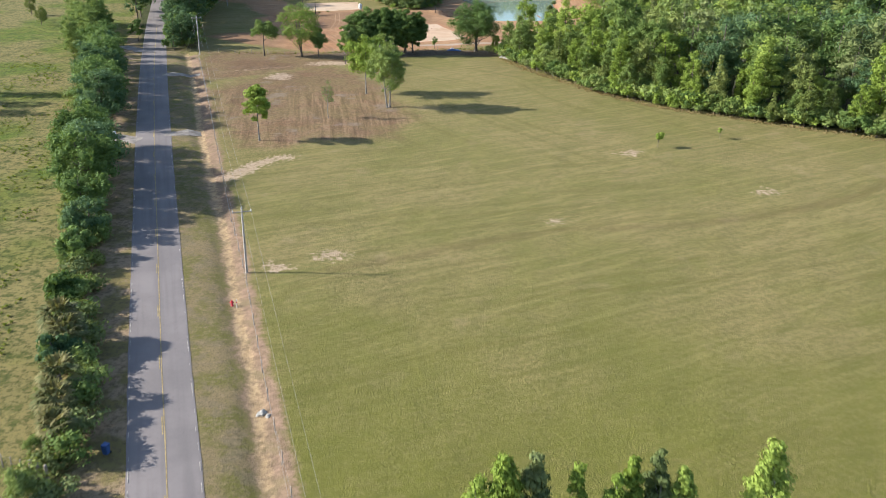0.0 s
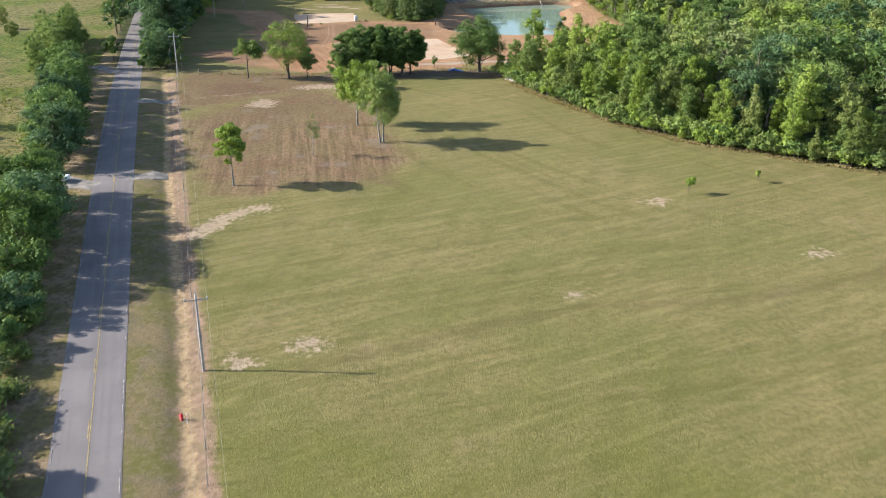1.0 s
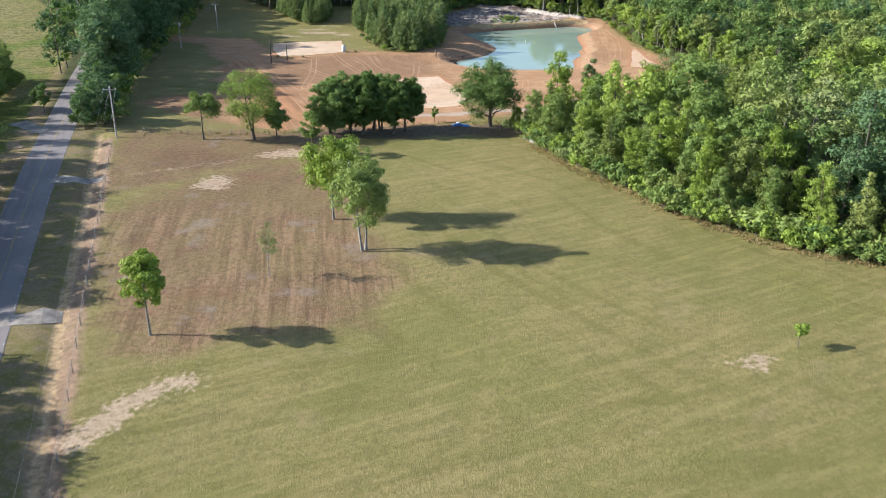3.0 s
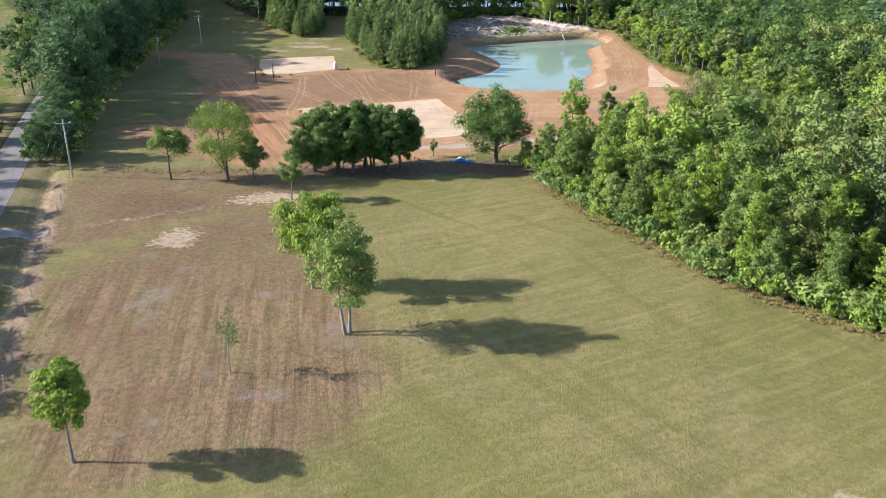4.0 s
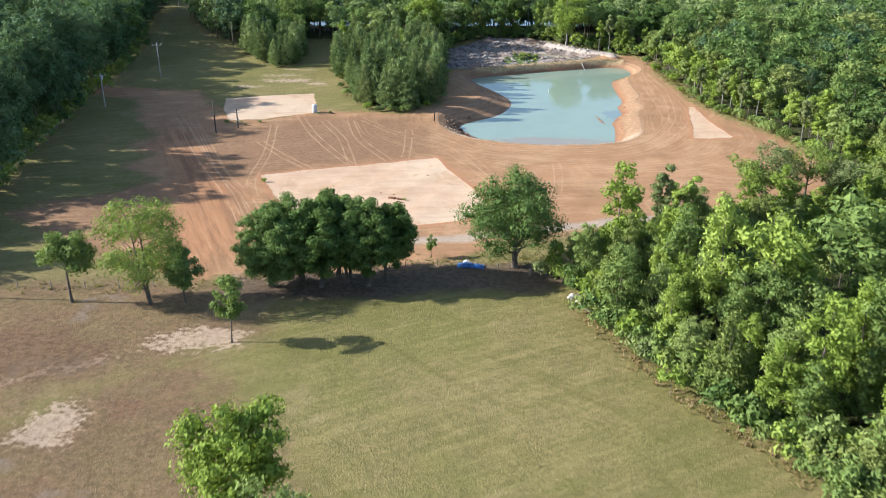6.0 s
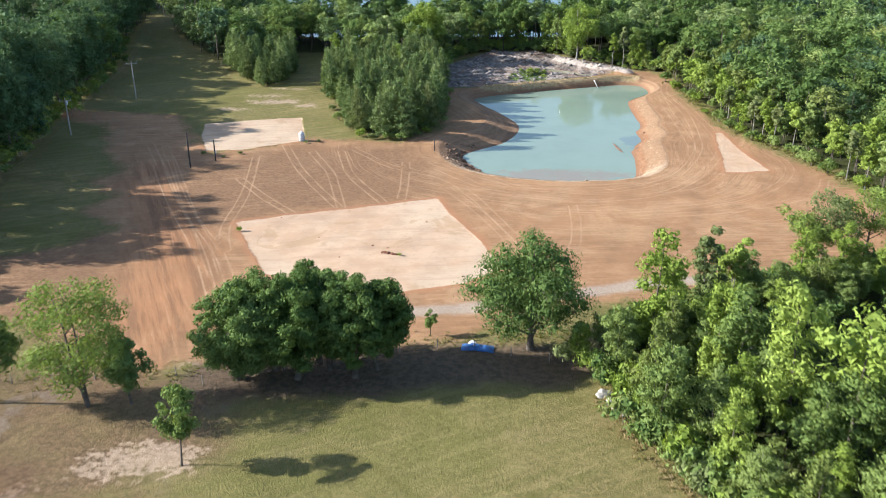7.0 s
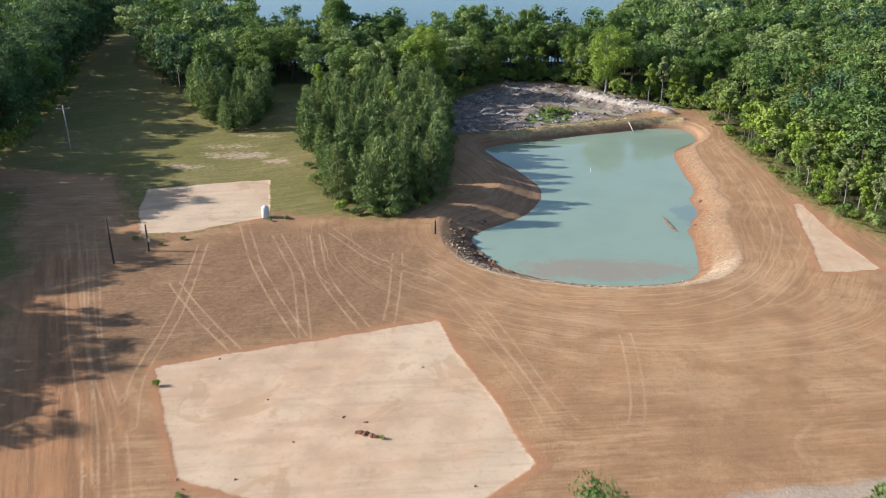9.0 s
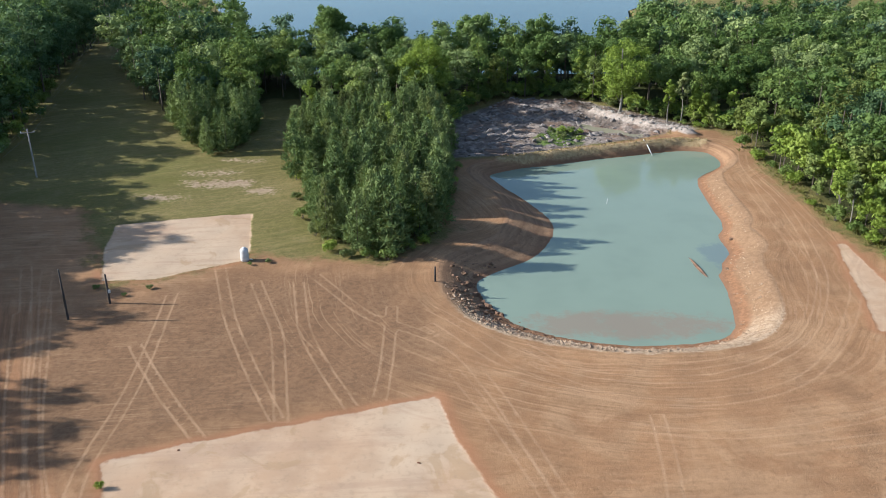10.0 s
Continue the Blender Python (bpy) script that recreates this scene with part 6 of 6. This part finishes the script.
for i, (x, y, h) in enumerate([(53, 424, 9), (57, 425, 8), (61.5, 424, 8.5), (50, 424, 12), (47.5, 425.5, 10), (65.0, 350.5, 9.5), (66.4, 347.6, 10), (68.0, 345.0, 9), (70.0, 339.5, 10), (62.6, 361, 9.5), (62.0, 365, 9), (73.4, 321, 10), (74.2, 315, 9)]):
    tree("young_tree", on_land(x, y), "slender young tree with a pale bare stem", 192 + i, h, 1.7, h * 0.42, M_GREY if i % 2 else M_BRIGHT, M_PALEBARK, "egg", 26, 60, 0.42, 0.13, group="young trees round the pond")
for i, (x, y) in enumerate([(-110.5, 178), (-112, 185.5), (-110, 193), (-124, 104), (-121, 108)]):
    wood_tree(1, x, y, 0.95, rng0)
for x, y, big in ((-146, 322, 0.62), (-131.5, 296, 0.55), (-134, 304, 0.4)):
    wood_tree(3, x, y, big, rng0)
for x, y in ((-96, 268), (-101, 282), (-88, 240), (-94, 252)):
    wood_tree(1, x - 6, y, 0.9, rng0)
tree("bright_tree", on_land(-98, 352), "yellow-green tree among dark woodland", 79, 18.0, 5.0, 7.0, M_BRIGHT, M_BARK, "ball", 70, 90, 0.45, 0.25)
# weeds and stumps on the spoil
for n in range(16):
    x, y = 16 + rng0.random() * 11, 408.5 + rng0.random() * 11
    bush(x, y, 0.22 + 0.22 * rng0.random(), rng0, "weeds on the spoil")
for i, (x, y, s) in enumerate([(3, 412, 1.3), (8, 420, 1.5), (12, 430, 1.4), (6, 428, 1.2), (18, 436, 1.6), (24, 434, 1.2), (30, 416, 1.1), (26, 420.5, 0.9), (1, 404, 1.0), (10, 408, 0.9), (21, 428, 1.0), (28.5, 413, 0.9)]):
    rock("soil_mound", on_land(x, y), (s * 1.1, s * 0.9, s * 0.45), "grey heap of dug soil and roots", 100 + i, plain("grey_soil", (0.20, 0.175, 0.155), 0.5, 1.5, 0.95, bump=0.9) if i == 0 else bpy.data.materials["grey_soil"],
         "spoil heaps", "soil heap")
for i, (x, y, a) in enumerate([(22.5, 419.5, 40), (15, 426, 100), (6, 416, 10), (27.5, 424, 150)]):
    ob = part("stump", Tubes().add([(0, 0, 0.1), (0.5, 0, 0.5), (0.9, 0.1, 1.1)], [0.3, 0.24, 0.12], 7).add([(0.1, 0, 0.2), (-0.6, 0.4, 0.7)], [0.14, 0.05], 5).add([(0.1, 0, 0.2), (-0.3, -0.6, 0.8)], [0.12, 0.04], 5).mesh("stump", M_DEAD), None)
    ob.matrix_basis = pose(*on_land(x, y), 0, 0, a)
    tagged(ob, "uprooted grey stump with broken roots on the spoil", "stump", "stumps")


# ---------------------------------------------------------------- grass and weeds that stand up
M_STRAW = leaf_material("dry_grass", (0.200, 0.150, 0.070), (0.270, 0.205, 0.105), (0.330, 0.250, 0.140), 0.8, 0.25)
M_HAY = leaf_material("hay", (0.300, 0.230, 0.120), (0.380, 0.295, 0.160), (0.440, 0.350, 0.200), 0.8, 0.25)
M_TUFT = leaf_material("grass_blades", (0.105, 0.120, 0.032), (0.165, 0.170, 0.055), (0.230, 0.205, 0.085), 0.8, 0.25)
M_WEED = leaf_material("weed_leaves", (0.085, 0.125, 0.018), (0.135, 0.175, 0.030), (0.190, 0.215, 0.050), 0.7, 0.3)


def tufts(name, pts, height, width, blades, mat, label, seed):
    """Standing tufts: a few crossed blades each, as one mass."""
    rng = np.random.default_rng(seed)
    n = len(pts)
    base = np.repeat(np.column_stack([pts, land(pts)]), blades, 0)
    m = len(base)
    size = np.repeat(0.6 + 0.8 * rng.random(n), blades)[:, None]
    a = rng.random(m) * 6.28
    side = np.column_stack([np.cos(a), np.sin(a), np.zeros(m)])
    lean = np.column_stack([rng.normal(size=(m, 2)) * 0.5, np.ones(m)])
    base[:, :2] += rng.normal(size=(m, 2)) * width * 0.4
    h, w = height * size, width * size
    mid = base + lean * h * 0.55
    Q = np.stack([base - np.array([0, 0, 0.03]), mid + side * w * 0.5, base + lean * h * np.array([1.3, 1.3, 1.0]), mid - side * w * 0.5], 1)
    tint = np.repeat(np.repeat(rng.random(n), blades), 4)
    return tagged(new(name, quads_mesh(name, Q, mat, tint)), label, "grass", kind="stuff")


def strew(rng, ring, number, keep=None):
    r = np.array(ring)
    P = r.min(0) + rng.random((number * 3, 2)) * (r.max(0) - r.min(0))
    P = P[area_dist(P, ring) < 0]
    if keep is not None:
        P = P[keep(P)]
    return P[:number]


rng1 = np.random.default_rng(77)
P = np.array(smooth_line(WOOD_EDGE[:11], 76))
P = P + rng1.normal(size=P.shape) * 0.7 - np.array([0.7, 0.9])
tufts("dry_grass", P, 0.32, 0.10, 6, M_STRAW, "tall pale dry grass along the woodland's edge", 2)
PASTURE = [(-40, 56), (-46, 80), (-62, 130), (-90, 210), (-112, 250), (-118, 200), (-100, 120), (-80, 56)]
P = strew(rng1, PASTURE, 3000)
keep = np.array([noise.noise(Vector((x * 0.11, y * 0.11, 0))) > -0.05 for x, y in P])
tufts("pasture_weeds", P[keep], 0.22, 0.16, 9, M_WEED, "rough green weeds in the pasture", 3)
P = np.array(smooth_line(STRAW, 60))
tufts("dry_grass", P + rng1.normal(size=P.shape) * 0.45, 0.22, 0.12, 4, M_HAY, "pale tan dry grass on the bank behind the pond", 5)
P = np.array(smooth_line(lot_edge, 50))
tufts("dry_grass", P + rng1.normal(size=P.shape) * 1.0, 0.5, 0.16, 6, M_TUFT, "rough grass along the edge of the dirt lot", 6)
P = np.array(smooth_line([(-60, 247.6), (-46, 247.4), (-31, 249), (-20, 254), (-4, 256.3), (8, 258), (14, 259)], 60))
tufts("dry_grass", P + rng1.normal(size=P.shape) * 1.2, 0.22, 0.14, 4, M_TUFT, "rough grass along the tree row", 7)


# ---------------------------------------------------------------- rubble on the pond's bank
def rubble(name, pts, sizes, mat, label, seed):
    """Loose angular lumps half sunk in the soil, as one mass."""
    rng = np.random.default_rng(seed)
    z = land(pts)
    V, F = [], []
    for n, (x, y) in enumerate(pts):
        e = np.linalg.qr(rng.normal(size=(3, 3)))[0]
        v = CORE_V @ e * (0.7 + 0.6 * rng.random((6, 1))) * sizes[n] * np.array([1.2, 1.0, 0.75])
        V.append(v + np.array([x, y, z[n] + sizes[n] * 0.15]))
        F.append(CORE_F + 6 * n)
    return tagged(new(name, raw_mesh(name, np.concatenate(V), np.concatenate(F), (mat,))), label, "rubble", kind="stuff")


def bank_points(line, number, near, far, seed):
    """Points on the bank beside a stretch of shore, between two shares of the slope."""
    rng = np.random.default_rng(seed)
    p = np.array(smooth_line(line, 20))
    P = p[rng.integers(len(p), size=number * 6)] + rng.normal(size=(number * 6, 2)) * 4.5
    rel = area_dist(P, POND_S) / bank_width(P[:, 0], P[:, 1])
    return P[(rel > near) & (rel < far)][:number]


M_LUMP = plain("crumbled_clay", (0.31, 0.225, 0.15), 0.35, 1.2, 0.95, bump=0.6)
P = bank_points([(3, 335), (8, 329.5), (15, 325.5), (23, 324)], 1300, 0.30, 0.95, 91)
rubble("clay_rubble", P, 0.07 + 0.20 * np.random.default_rng(92).random(len(P)) ** 2.2, M_LUMP, "pale crumbled clay lumps on the pond's near bank", 93)
P = bank_points([(3.5, 347), (0.5, 343), (1.5, 338), (4, 333.5)], 260, 0.05, 0.8, 94)
rubble("clay_rubble", P, 0.10 + 0.34 * np.random.default_rng(95).random(len(P)) ** 2.2, M_CLAY, "dark broken clay lumps in the pond's steep corner", 96)
P = bank_points([(30, 325), (37, 329), (42, 340), (45, 356), (48, 372), (49, 388)], 420, 0.15, 0.8, 97)
rubble("clay_rubble", P, 0.05 + 0.13 * np.random.default_rng(98).random(len(P)) ** 2.2, M_LUMP, "scattered clay lumps on the pond's sunny bank", 99)
P = strew(np.random.default_rng(101), SPOIL, 620, lambda Q: edge_dist(Q, CHALK) > 1.0)
rubble("soil_rubble", P, 0.12 + 0.60 * np.random.default_rng(102).random(len(P)) ** 2.4, bpy.data.materials["grey_soil"], "grey clods and broken roots strewn over the spoil", 103)
P = np.array(smooth_line(CHALK, 60))
P = P + np.random.default_rng(104).normal(size=P.shape) * 0.9
rubble("chalk_rubble", P, 0.08 + 0.26 * np.random.default_rng(105).random(len(P)) ** 2.0, M_ROCK, "pale crumbled lumps on the long spoil ridge", 106)
